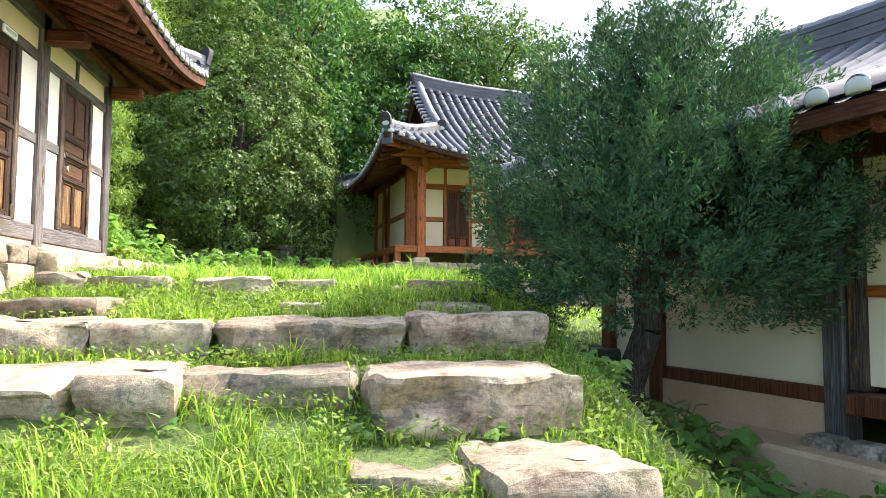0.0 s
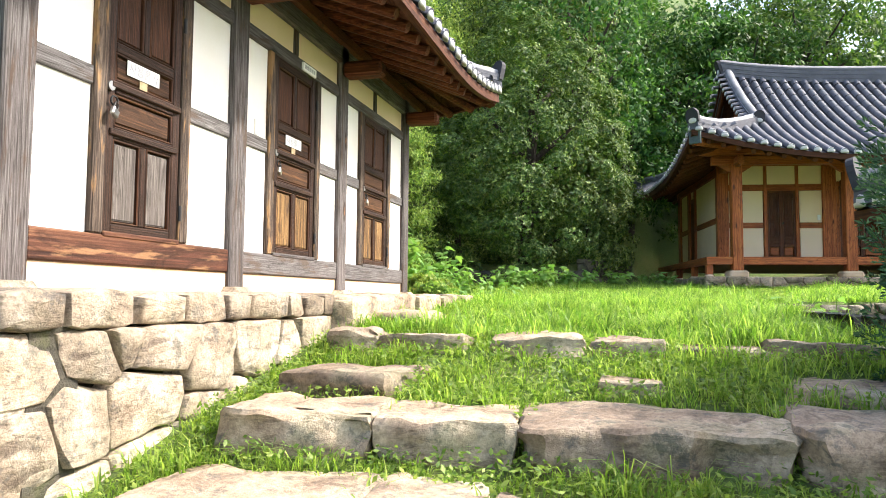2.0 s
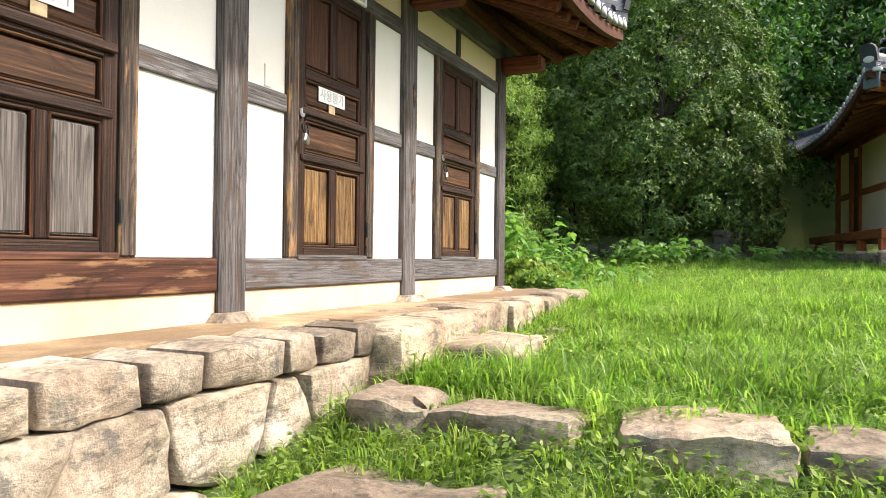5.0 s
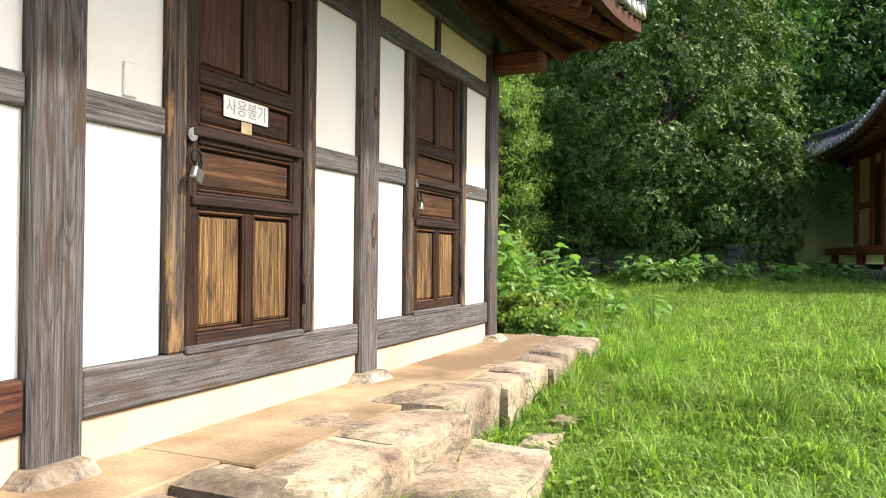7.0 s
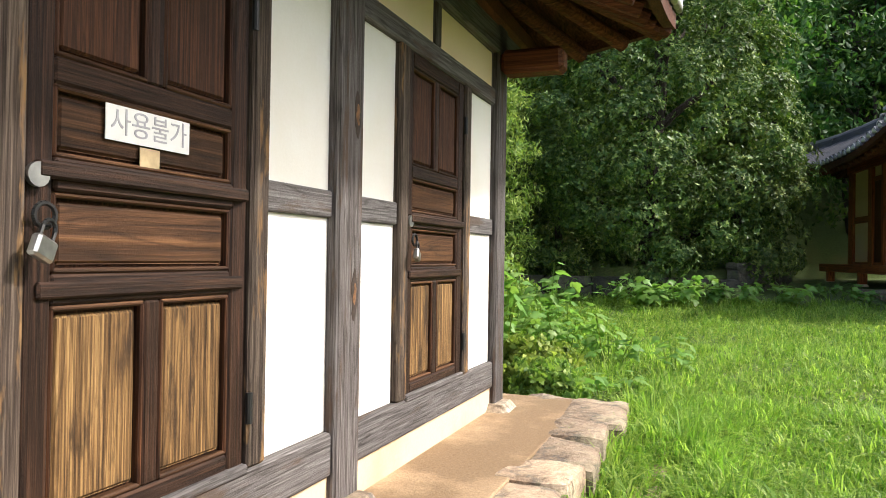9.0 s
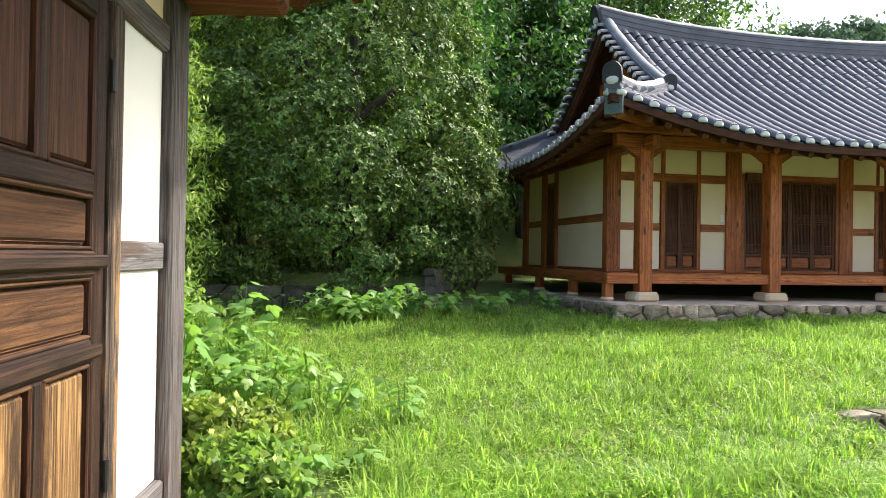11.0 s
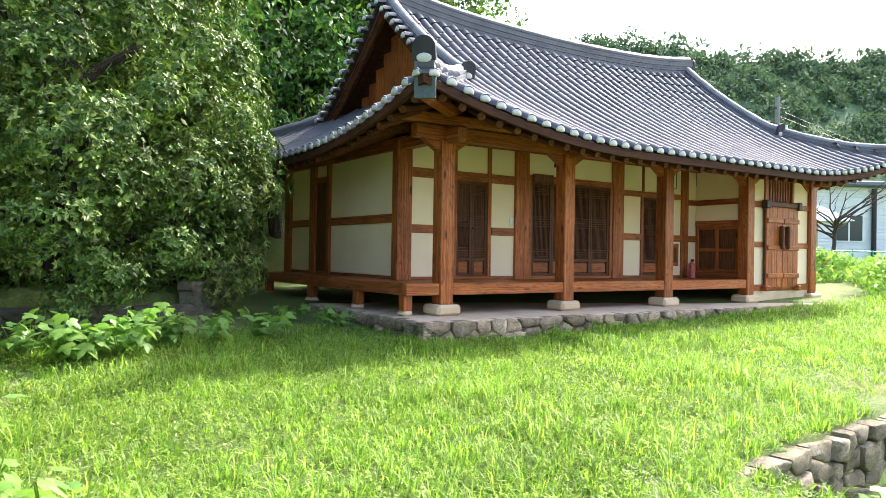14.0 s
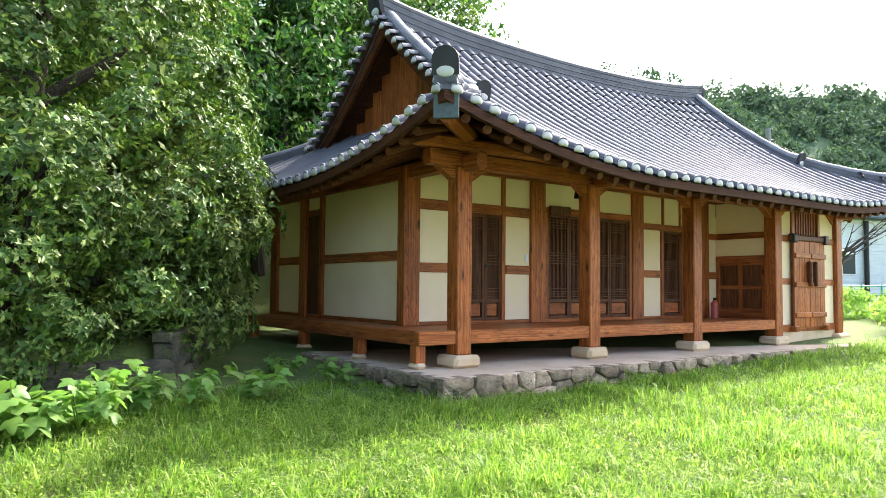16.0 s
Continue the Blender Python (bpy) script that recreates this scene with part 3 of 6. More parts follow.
    def gables(self):
        u0, u1, v0, v1 = self.p
        I, D = self.inset, self.D
        for left in (True, False):
            w = u0 + I + 0.52 if left else u1 - I - 0.52
            edge = u0 + I if left else u1 - I
            sgn = -1 if left else 1
            gable = part("gable", block(w - 0.02, w + 0.02, v0 + I + 0.3, v1 - I - 0.3, self.eave + self.rise * 0.28, self.eave + self.rise * 0.36, 0.004), PINE_Y, self.house, "board gable under the roof end")
            nb = 15
            for i in range(nb):
                va = v0 + I + 0.35 + (v1 - v0 - 2 * I - 0.7) * i / nb
                vb = va + (v1 - v0 - 2 * I - 0.7) / nb - 0.012
                vm = (va + vb) / 2
                dz = D - abs(vm - (v0 + v1) / 2)
                zt = self.h("f", edge, dz) - 0.24
                zb = self.eave + self.rise * 0.24
                if zt > zb + 0.1:
                    part("board", block(w - 0.015 + 0.008 * (i % 2), w + 0.02, va, vb, zb, zt, 0.004), PINE_Z, gable)
            for side in "fb":
                pts = []
                for k in range(9):
                    d = I * 0.9 + (D - I * 0.9) * k / 8
                    p = Vector(self.at(side, edge, d, 0))
                    pts.append(p)
                bm = bmesh.new()
                prev = None
                for p in pts:
                    ring = [bm.verts.new(p + Vector((sgn * (-0.10) + dx, 0, dz))) for dx, dz in ((-0.025, -0.30), (0.025, -0.30), (0.025, -0.05), (-0.025, -0.05))]
                    if prev:
                        for k in range(4):
                            bm.faces.new((prev[k], prev[(k + 1) % 4], ring[(k + 1) % 4], ring[k]))
                    prev = ring
                bmesh.ops.recalc_face_normals(bm, faces=bm.faces)
                part("bargeboard", bm, RAFTER, gable)
                # short tiles across the gable's edge
                d = I + 0.1
                while d < D - 0.08:
                    p = Vector(self.at(side, edge, d, 0.035)) + Vector((sgn * 0.16, 0, -0.03))
                    ob = new("verge_tile", TILE_ME)
                    ob.parent = gable
                    ob.matrix_local = Matrix.Translation(p) @ Matrix.Rotation(math.pi / 2 * sgn, 4, "Z") @ Matrix.Rotation(radians(7), 4, "X")
                    cp = new("tile_end", CAP_ME)
                    cp.parent = gable
                    cp.matrix_local = Matrix.Translation(p + Vector((sgn * 0.005, 0, 0.0))) @ Matrix.Rotation(math.pi / 2, 4, "Z") @ Matrix.Diagonal((0.85, 0.85, 0.85, 1))
                    d += 0.2

    def eaves(self):
        u0, u1, v0, v1 = self.p
        for side in "flrb":
            lo, hi = (u0, u1) if side in "fb" else (v0, v1)
            n = 24
            pts = [self.at(side, lo + (hi - lo) * i / n, 0.03, -0.10) for i in range(n + 1)]
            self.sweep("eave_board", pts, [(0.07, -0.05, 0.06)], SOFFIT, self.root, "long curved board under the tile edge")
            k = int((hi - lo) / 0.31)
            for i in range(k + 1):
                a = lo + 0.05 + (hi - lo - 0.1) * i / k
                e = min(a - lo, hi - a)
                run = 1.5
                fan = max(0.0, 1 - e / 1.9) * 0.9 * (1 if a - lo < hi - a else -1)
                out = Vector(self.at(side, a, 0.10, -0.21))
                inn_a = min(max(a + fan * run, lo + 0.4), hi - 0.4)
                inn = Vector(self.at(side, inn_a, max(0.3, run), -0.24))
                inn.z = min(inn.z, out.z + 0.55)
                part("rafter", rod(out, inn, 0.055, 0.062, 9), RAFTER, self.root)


def house_box(house, name, mat, u0, u1, v0, v1, z0, z1, bevel=0.01, label=""):
    return part(name, block(u0, u1, v0, v1, z0, z1, bevel), mat, house, label)


def padlock(door, u, v, z):
    """A hasp, a ring and a padlock."""
    plate = part("lock_plate", rod((u, v, z + 0.09), (u, v - 0.012, z + 0.09), 0.028, None, 14), METAL, door, "round metal lock plate")
    bm = bmesh.new()
    segs = 16
    for i in range(segs):
        a, b = 2 * math.pi * i / segs, 2 * math.pi * (i + 1) / segs
        rod((u + 0.027 * math.cos(a), v - 0.03, z + 0.027 * math.sin(a)), (u + 0.027 * math.cos(b), v - 0.03, z + 0.027 * math.sin(b)), 0.006, None, 6, bm)
    part("ring", bm, BLACK, door, "dark iron hasp ring")
    lock = pose(u - 0.012, v - 0.05, z - 0.05, 0, 24, 12)
    body = block(-0.032, 0.032, -0.013, 0.013, -0.05, 0.0, 0.006)
    body.transform(lock)
    pad = part("padlock", body, METAL, door, "small steel padlock")
    bow = bmesh.new()
    pts = [(-0.02, 0.0)] + [(-0.02 * math.cos(math.pi * k / 6), 0.022 + 0.02 * math.sin(math.pi * k / 6)) for k in range(7)] + [(0.02, 0.0)]
    for (ax, az), (bx, bz) in zip(pts, pts[1:]):
        rod((ax, 0, az), (bx, 0, bz), 0.005, None, 6, bow)
    bow.transform(lock)
    part("shackle", bow, BLACK, pad)


def panel_door(house, u0, u1, z0, z1, v, low, note):
    """A frame-and-panel store door: two tall panels, two wide ones and two short ones."""
    W, H = u1 - u0, z1 - z0
    door = part("door", block(u0 + 0.03, u1 - 0.03, v + 0.03, v + 0.055, z0 + 0.02, z1 - 0.02, 0.002), DARK_Z, house, "locked dark wooden panel door")
    s = 0.075
    def fr(name, a0, a1, b0, b1, proud, mat):
        part(name, block(a0, a1, v - proud, v + 0.05, b0, b1, 0.007), mat, door)
    fr("stile", u0, u0 + s, z0, z1, 0.0, FRAME_Z)
    fr("stile", u1 - s, u1, z0, z1, 0.0, FRAME_Z)
    rails = [(0.0, 0.045), (0.335, 0.378), (0.49, 0.535), (0.635, 0.672), (0.955, 1.0)]
    for i, (a, b) in enumerate(rails):
        fr("rail", u0 + s, u1 - s, z0 + a * H, z0 + b * H, 0.006 if i == 2 else -0.002, FRAME_X)
    mid = (u0 + u1) / 2
    fr("muntin", mid - 0.028, mid + 0.028, z0 + 0.045 * H, z0 + 0.335 * H, -0.004, FRAME_Z)
    fr("muntin", mid - 0.028, mid + 0.028, z0 + 0.672 * H, z0 + 0.955 * H, -0.004, FRAME_Z)
    part("drip_moulding", block(u0 + 0.02, u1 - 0.02, v - 0.025, v + 0.02, z0 + 0.505 * H, z0 + 0.528 * H, 0.006), FRAME_X, door)
    part("drip_moulding", block(u0 + 0.03, u1 - 0.03, v - 0.014, v + 0.02, z0 + 0.345 * H, z0 + 0.368 * H, 0.006), FRAME_X, door)
    part("bottom_moulding", block(u0 - 0.005, u1 + 0.005, v - 0.022, v + 0.02, z0 - 0.005, z0 + 0.03, 0.008), GREY_X if low is PANEL_YEL else RED_X, door)
    cells = [(u0 + s, mid - 0.028, 0.045, 0.335, low), (mid + 0.028, u1 - s, 0.045, 0.335, low), (u0 + s, u1 - s, 0.378, 0.49, DARK_X), (u0 + s, u1 - s, 0.535, 0.635, DARK_X),
             (u0 + s, mid - 0.028, 0.672, 0.955, DARK_Z), (mid + 0.028, u1 - s, 0.672, 0.955, DARK_Z)]
    for a0, a1, b0, b1, mat in cells:
        zb, zt = z0 + b0 * H, z0 + b1 * H
        pn = part("panel", block(a0 + 0.022, a1 - 0.022, v + 0.016, v + 0.03, zb + 0.022, zt - 0.022, 0.009), mat, door)
        for q in ((a0, a1, zb, zb + 0.014), (a0, a1, zt - 0.014, zt), (a0, a0 + 0.014, zb, zt), (a1 - 0.014, a1, zb, zt)):
            part("bead", block(q[0], q[1], v + 0.004, v + 0.034, q[2], q[3], 0.005), DARK_X if q[1] - q[0] > 0.05 else DARK_Z, door)
    for zz in (0.12, 0.86):
        part("hinge", rod((u1 + 0.012, v - 0.012, z0 + zz * H - 0.05), (u1 + 0.012, v - 0.012, z0 + zz * H + 0.05), 0.012), BLACK, door)
    padlock(door, u0 + 0.02, v - 0.01, z0 + 0.455 * H)
    if note:
        c, zc = (u0 + u1) / 2 - 0.02, z0 + 0.60 * H
        pap = part("note", block(c - 0.15, c + 0.15, v + 0.006, v + 0.0085, zc - 0.045, zc + 0.045, 0), NOTE, door, "white paper note with Korean letters")
        cu = bpy.data.curves.new("letters", "FONT")
        cu.body, cu.size, cu.align_x, cu.align_y, cu.extrude = "사용불가", 0.075, "CENTER", "CENTER", 0.0006
        cu.materials.append(INK)
        tx = new("letters", cu)
        tx.parent, tx.matrix_local = door, pose(c, v + 0.0045, zc, 90, 0, 0)
        part("label_strip", block(c - 0.035, c + 0.035, v + 0.006, v + 0.009, zc - 0.1, zc - 0.05, 0), TAN, door)
    return door


# ---- the whitewashed storehouse ----
store = thing("storehouse", pose(-3.09, 3.92, 1.82, 0, 0, 90), "whitewashed timber storehouse with grey posts and three locked doors", "house")
A_POSTS = (0.0, 2.02, 4.02, 6.12)
for i, u in enumerate(A_POSTS):
    house_box(store, "post", GREY_Z, u - 0.1, u + 0.1, 0.0, 0.2, -0.02, 2.62, 0.012)
A_DOORS = ((0.62, 1.31, PANEL_OLD, True), (2.59, 3.38, PANEL_YEL, True), (4.62, 5.42, PANEL_YEL, False))
for k in range(3):
    a, b = A_POSTS[k] + 0.1, A_POSTS[k + 1] - 0.1
    d0, d1, low, note = A_DOORS[k]
    house_box(store, "sill_beam", (RED_X, GREY_X, GREY_X)[k], a, b, 0.015, 0.17, 0.13, 0.30)
    house_box(store, "base_render", BASEPL, a - 0.02, b + 0.02, 0.035, 0.17, -0.05, 0.13, 0.004, "cream render below the sill")
    house_box(store, "lintel", GREY_X, a, b, 0.02, 0.17, 1.99, 2.10)
    house_box(store, "strut", GREY_Z, (d0 + d1) / 2 - 0.04, (d0 + d1) / 2 + 0.04, 0.03, 0.15, 2.10, 2.34)
    for j0, j1 in ((d0 - 0.1, d0 - 0.004), (d1 + 0.004, d1 + 0.1)):
        house_box(store, "door_jamb", JAMB, j0, j1, 0.012, 0.17, 0.30, 1.99)
    for w0, w1 in ((a, d0 - 0.1), (d1 + 0.1, b)):
        house_box(store, "rail", GREY_X, w0, w1, 0.03, 0.15, 1.13, 1.235, 0.006)
        house_box(store, "wall_panel", WHITE, w0, w1, 0.05, 0.14, 0.30, 1.13, 0.002)
        house_box(store, "wall_panel", WHITE, w0, w1, 0.05, 0.14, 1.235, 1.99, 0.002)
    for w0, w1 in ((a, (d0 + d1) / 2 - 0.04), ((d0 + d1) / 2 + 0.04, b)):
        house_box(store, "wall_panel", CREAM, w0, w1, 0.05, 0.14, 2.10, 2.34, 0.002)
    panel_door(store, d0, d1, 0.29, 1.99, 0.03, low, note)
KNOT_RIM = plain("knot_rim", (0.035, 0.022, 0.016), 0.85, 0, 0.5, 60)
KNOT = plain("knot_heart", (0.15, 0.07, 0.028), 0.8, 0, 0.5, 50)
for u, z, wide, high in [(4.062, 1.56, 0.026, 0.10), (4.055, 0.83, 0.024, 0.11)]:
    for name, mat, k, rise in (("knot_rim", KNOT_RIM, 1.0, 0.003), ("knot", KNOT, 0.5, 0.006)):
        bm = bmesh.new()
        bmesh.ops.create_uvsphere(bm, u_segments=16, v_segments=8, radius=1.0, matrix=pose(u, 0, z) @ Matrix.Diagonal((wide * k, rise, high * k, 1)))
        for vtx in bm.verts:
            vtx.co += Vector((noise.noise(vtx.co * 30), 0, noise.noise(vtx.co * 22 + Vector((4, 0, 0))))) * 0.012
        for f in bm.faces:
            f.smooth = True
        part(name, bm, mat, store, "weathered knot in the post" if k == 1.0 else "")
house_box(store, "plate_beam", GREY_X, -0.5, 6.6, 0.0, 0.2, 2.34, 2.52, 0.012)
house_box(store, "purlin", RAFTER, -0.9, 6.95, -0.02, 0.2, 2.52, 2.68, 0.03)
for u in A_POSTS:
    part("beam_end", block(u - 0.09, u + 0.09, -0.42, 0.0, 2.2, 2.36, 0.03), RAFTER, store)
sign = house_box(store, "sign_plate", NOTE, 3.05, 3.32, -0.004, 0.018, 1.995, 2.07, 0.003, "small white sign with grey writing")
for i in range(5):
    part("writing", block(3.08 + i * 0.044, 3.11 + i * 0.044, -0.007, -0.003, 2.015, 2.05, 0), INK, sign)
part("switch_plate", block(2.30, 2.36, 0.040, 0.052, 1.245, 1.37, 0.004), WHITE, store, "white painted switch plate")
# the end walls and the back
for u0, u1 in ((-0.03, 0.03), (6.09, 6.15)):
    house_box(store, "end_wall", WHITE, u0, u1, 0.2, 3.2, 0.0, 2.6, 0.002)
    for z in (0.13, 1.13, 1.99):
        house_box(store, "end_rail", GREY_X, u0 - 0.02, u1 + 0.02, 0.2, 3.2, z, z + 0.12)
    for v in (1.6, 3.1):
        house_box(store, "post", GREY_Z, u0 - 0.06, u1 + 0.06, v - 0.1, v + 0.1, -0.02, 2.6)
house_box(store, "back_wall", WHITE, 0, 6.12, 3.1, 3.2, 0.0, 2.6, 0.002)
house_box(store, "inner_floor", GREY_X, 0, 6.12, 0.2, 3.1, 0.1, 0.14)
Roof(store, -1.0, 7.06, -1.04, 4.3, 2.52, 1.75, 0.32, 1.25, 0.27, 0.3, 200, 2.6)


# ---- the pine house ----
pine = thing("pine_house", pose(2.12, 19.06, 2.30, 0, 0, 8.2), "red-brown pine hanok with cream plaster and a raised porch", "house")
Z = 2.30  # local heights are world heights minus this
B_COLS = (-0.05, 2.44, 5.02, 7.62, 10.02)
for u in B_COLS[:4]:
    house_box(pine, "column", PINE_Z, u - 0.12, u + 0.12, -0.12, 0.12, 0.15, 2.62, 0.014)
house_box(pine, "column", PINE_Z, 9.9, 10.14, -0.12, 0.12, 0.15, 2.62, 0.014)
house_box(pine, "eave_beam", PINE_X, -0.6, 10.6, -0.09, 0.09, 2.62, 2.82, 0.012)
house_box(pine, "purlin", PINE_X, -0.9, 10.9, -0.11, 0.11, 2.84, 3.02, 0.04)
for u in B_COLS:
    bm = block(u - 0.42, u + 0.42, -0.06, 0.06, 2.44, 2.62, 0.0)
    for vtx in bm.verts:
        if vtx.co.z < 2.5:
            vtx.co.x = u + (vtx.co.x - u) * 0.36
    part("bracket", bm, PINE_X, pine)
    part("beam_end", block(u - 0.08, u + 0.08, -0.5, -0.12, 2.55, 2.78, 0.04), PINE_Y, pine)
# the porch floor and its edge beams
house_box(pine, "porch_edge", PINE_X, 0.07, 7.5, -0.1, 0.02, 0.29, 0.47, 0.012)
house_box(pine, "porch_edge", PINE_X, -0.75, -0.17, -0.1, 0.02, 0.29, 0.47, 0.012)
house_box(pine, "porch_edge", PINE_Y, -0.75, -0.63, 0.02, 6.2, 0.29, 0.47, 0.012)
for i in range(5):
    house_box(pine, "floor_board", PINE_X, -0.63, 7.55, 0.022 + i * 0.235, 0.25 + i * 0.235, 0.42, 0.462, 0.004)
for i in range(3):
    house_box(pine, "floor_board", PINE_Y, -0.628 + i * 0.2, -0.434 + i * 0.2, 1.2, 6.2, 0.42, 0.462, 0.004)
for u, v in ((-0.66, 0.06), (-0.66, 1.55), (-0.66, 3.4), (-0.66, 5.6)):
    house_box(pine, "stub_post", PINE_Z, u - 0.075, u + 0.075, v - 0.075, v + 0.075, 0.06, 0.3, 0.01)
# the front wall behind the porch
V1 = 1.2
def front_post(u0, u1, v=V1):
    house_box(pine, "wall_post", PINE_Z, u0, u1, v - 0.05, v + 0.15, 0.46, 2.8, 0.012)
for u0, u1 in ((-0.18, 0.10), (2.31, 2.64), (4.86, 5.18), (7.02, 7.24)):
    front_post(u0, u1)
def panel(u0, u1, z0, z1, v=V1, mat=CREAM):
    house_box(pine, "wall_panel", mat, u0, u1, v, v + 0.1, z0, z1, 0.002)
def bar(u0, u1, z0, z1, v=V1):
    house_box(pine, "rail", PINE_X, u0, u1, v - 0.025, v + 0.12, z0, z1, 0.008)
def upright(u0, u1, z0, z1, v=V1):
    house_box(pine, "door_jamb", PINE_Z, u0, u1, v - 0.03, v + 0.12, z0, z1, 0.008)
# bay 1
bar(0.10, 2.31, 2.18, 2.34); bar(0.10, 2.31, 0.462, 0.52)
for a, b in ((0.10, 0.92), (1.79, 2.31)):
    panel(a, b, 0.52, 1.25); bar(a, b, 1.25, 1.39); panel(a, b, 1.39, 2.18)
for a, b in ((0.10, 0.94), (1.02, 1.69), (1.77, 2.31)):
    panel(a, b, 2.34, 2.8)
upright(0.94, 1.02, 0.52, 2.8); upright(1.69, 1.77, 0.52, 2.8)
# bay 2
bar(2.64, 4.86, 2.28, 2.40); bar(2.64, 4.86, 0.462, 0.52); panel(2.64, 4.86, 2.40, 2.8)
upright(2.64, 2.72, 0.52, 2.28); upright(4.78, 4.86, 0.52, 2.28)
# bay 3
bar(5.18, 7.02, 2.16, 2.28); bar(5.18, 7.02, 0.462, 0.52)
for a, b in ((5.18, 5.72), (6.42, 7.02)):
    panel(a, b, 0.52, 1.25); bar(a, b, 1.25, 1.39); panel(a, b, 1.39, 2.16)
for a, b in ((5.18, 5.76), (5.82, 6.3), (6.36, 7.02)):
    panel(a, b, 2.28, 2.8)
upright(5.76, 5.82, 2.28, 2.8); upright(6.30, 6.36, 2.28, 2.8); upright(5.72, 5.79, 0.52, 2.16); upright(6.35, 6.42, 0.52, 2.16)


def lattice_leaf(u0, u1, z0, z1, v, bars=11, ring=False):
    """A papered lattice leaf above a solid foot panel."""
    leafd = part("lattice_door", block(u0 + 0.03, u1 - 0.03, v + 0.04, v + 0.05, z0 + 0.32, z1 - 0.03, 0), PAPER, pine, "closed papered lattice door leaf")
    s = 0.05
    for a0, a1, b0, b1 in ((u0, u0 + s, z0, z1), (u1 - s, u1, z0, z1)):
        part("stile", block(a0, a1, v, v + 0.05, b0, b1, 0.005), DOORB_Z, leafd)
    for b0, b1 in ((z0, z0 + 0.05), (z0 + 0.27, z0 + 0.33), (z1 - 0.05, z1)):
        part("rail", block(u0 + s, u1 - s, v, v + 0.05, b0, b1, 0.005), DOORB_Z, leafd)
    part("foot_panel", block(u0 + s + 0.015, u1 - s - 0.015, v + 0.018, v + 0.04, z0 + 0.062, z0 + 0.258, 0.008), PINE_X, leafd)
    for i in range(1, bars):
        u = u0 + s + (u1 - u0 - 2 * s) * i / bars
        part("lattice_bar", block(u - 0.006, u + 0.006, v + 0.012, v + 0.036, z0 + 0.33, z1 - 0.05, 0), DOORB_Z, leafd)
    for g in (0.06, 0.5, 0.94):
        for i in range(5):
            zz = z0 + 0.33 + (z1 - z0 - 0.38) * g + (i - 2) * 0.045
            if z0 + 0.34 < zz < z1 - 0.06:
                part("lattice_bar", block(u0 + s, u1 - s, v + 0.008, v + 0.03, zz - 0.006, zz + 0.006, 0), DOORB_Z, leafd)
    if ring:
        part("door_ring", rod((u0 + 0.025, v - 0.01, z0 + 0.85), (u0 + 0.025, v - 0.03, z0 + 0.85), 0.03, None, 12), BLACK, leafd)
    return leafd


lattice_leaf(1.02, 1.355, 0.52, 2.18, V1 - 0.005)
lattice_leaf(1.357, 1.69, 0.52, 2.18, V1 - 0.005, ring=True)
for i in range(4):
    lattice_leaf(2.72 + i * 0.515, 3.233 + i * 0.515, 0.52, 2.28, V1 - 0.005, 13)
lattice_leaf(5.79, 6.35, 0.52, 2.16, V1 - 0.005, 13)
# a small lattice vent low in bay 3
vent = part("vent", block(6.5, 6.95, V1 - 0.02, V1 + 0.01, 0.72, 1.2, 0.006), PINE_X, pine, "small lattice vent in a pine frame")
for i in range(9):
    part("slat", block(6.56 + i * 0.04, 6.575 + i * 0.04, V1 - 0.03, V1 - 0.018, 0.8, 1.12, 0), DOORB_Z, vent)
# the wall of the end room, facing the porch
house_box(pine, "wall_panel", CREAM, 7.56, 7.64, 0.12, 1.2, 2.18, 2.8, 0.002)
house_box(pine, "wall_panel", CREAM, 7.56, 7.64, 0.12, 1.2, 1.72, 2.06, 0.002)
for z0, z1 in ((2.06, 2.18), (1.6, 1.72), (0.462, 0.6)):
    house_box(pine, "rail", PINE_Y, 7.53, 7.66, 0.12, 1.2, z0, z1, 0.008)
side_door = house_box(pine, "board_door", DOORB_Z, 7.57, 7.62, 0.12, 1.2, 0.6, 1.6, 0.004, "low brown panelled board door")
for v0, v1 in ((0.12, 0.2), (0.62, 0.7), (1.12, 1.2)):
    part("stile", block(7.545, 7.572, v0, v1, 0.6, 1.6, 0.005), PINE_Z, side_door)
for z0 in (0.6, 1.05, 1.53):
    part("rail", block(7.548, 7.572, 0.2, 1.12, z0, z0 + 0.07, 0.005), PINE_Y, side_door)
for z0, z1, v0, v1 in ((2.06, 2.18, 1.19, 1.32), (1.25, 1.39, 1.19, 1.32)):
    house_box(pine, "rail", PINE_X, 7.24, 7.56, v0 - 0.02, v1, z0, z1, 0.008)
house_box(pine, "wall_panel", CREAM, 7.24, 7.56, V1 + 0.01, V1 + 0.1, 0.46, 2.8, 0.002)
# the end room's front with its barred gate
for a, b in ((7.74, 8.2), (9.3, 9.9)):
    house_box(pine, "wall_panel", CREAM, a, b, -0.03, 0.06, 0.36, 1.15, 0.002)
    house_box(pine, "rail", PINE_X, a, b, -0.06, 0.08, 1.15, 1.27, 0.008)
    house_box(pine, "wall_panel", CREAM, a, b, -0.03, 0.06, 1.27, 2.0, 0.002)
    house_box(pine, "wall_panel", CREAM, a, b, -0.03, 0.06, 2.12, 2.62, 0.002)
house_box(pine, "rail", PINE_X, 7.74, 9.9, -0.065, 0.08, 2.0, 2.12, 0.008)
house_box(pine, "rail", PINE_X, 7.74, 9.9, -0.065, 0.08, 0.22, 0.36, 0.008)
house_box(pine, "base_render", BASEPL, 7.74, 9.9, -0.05, 0.07, 0.0, 0.22, 0.004)
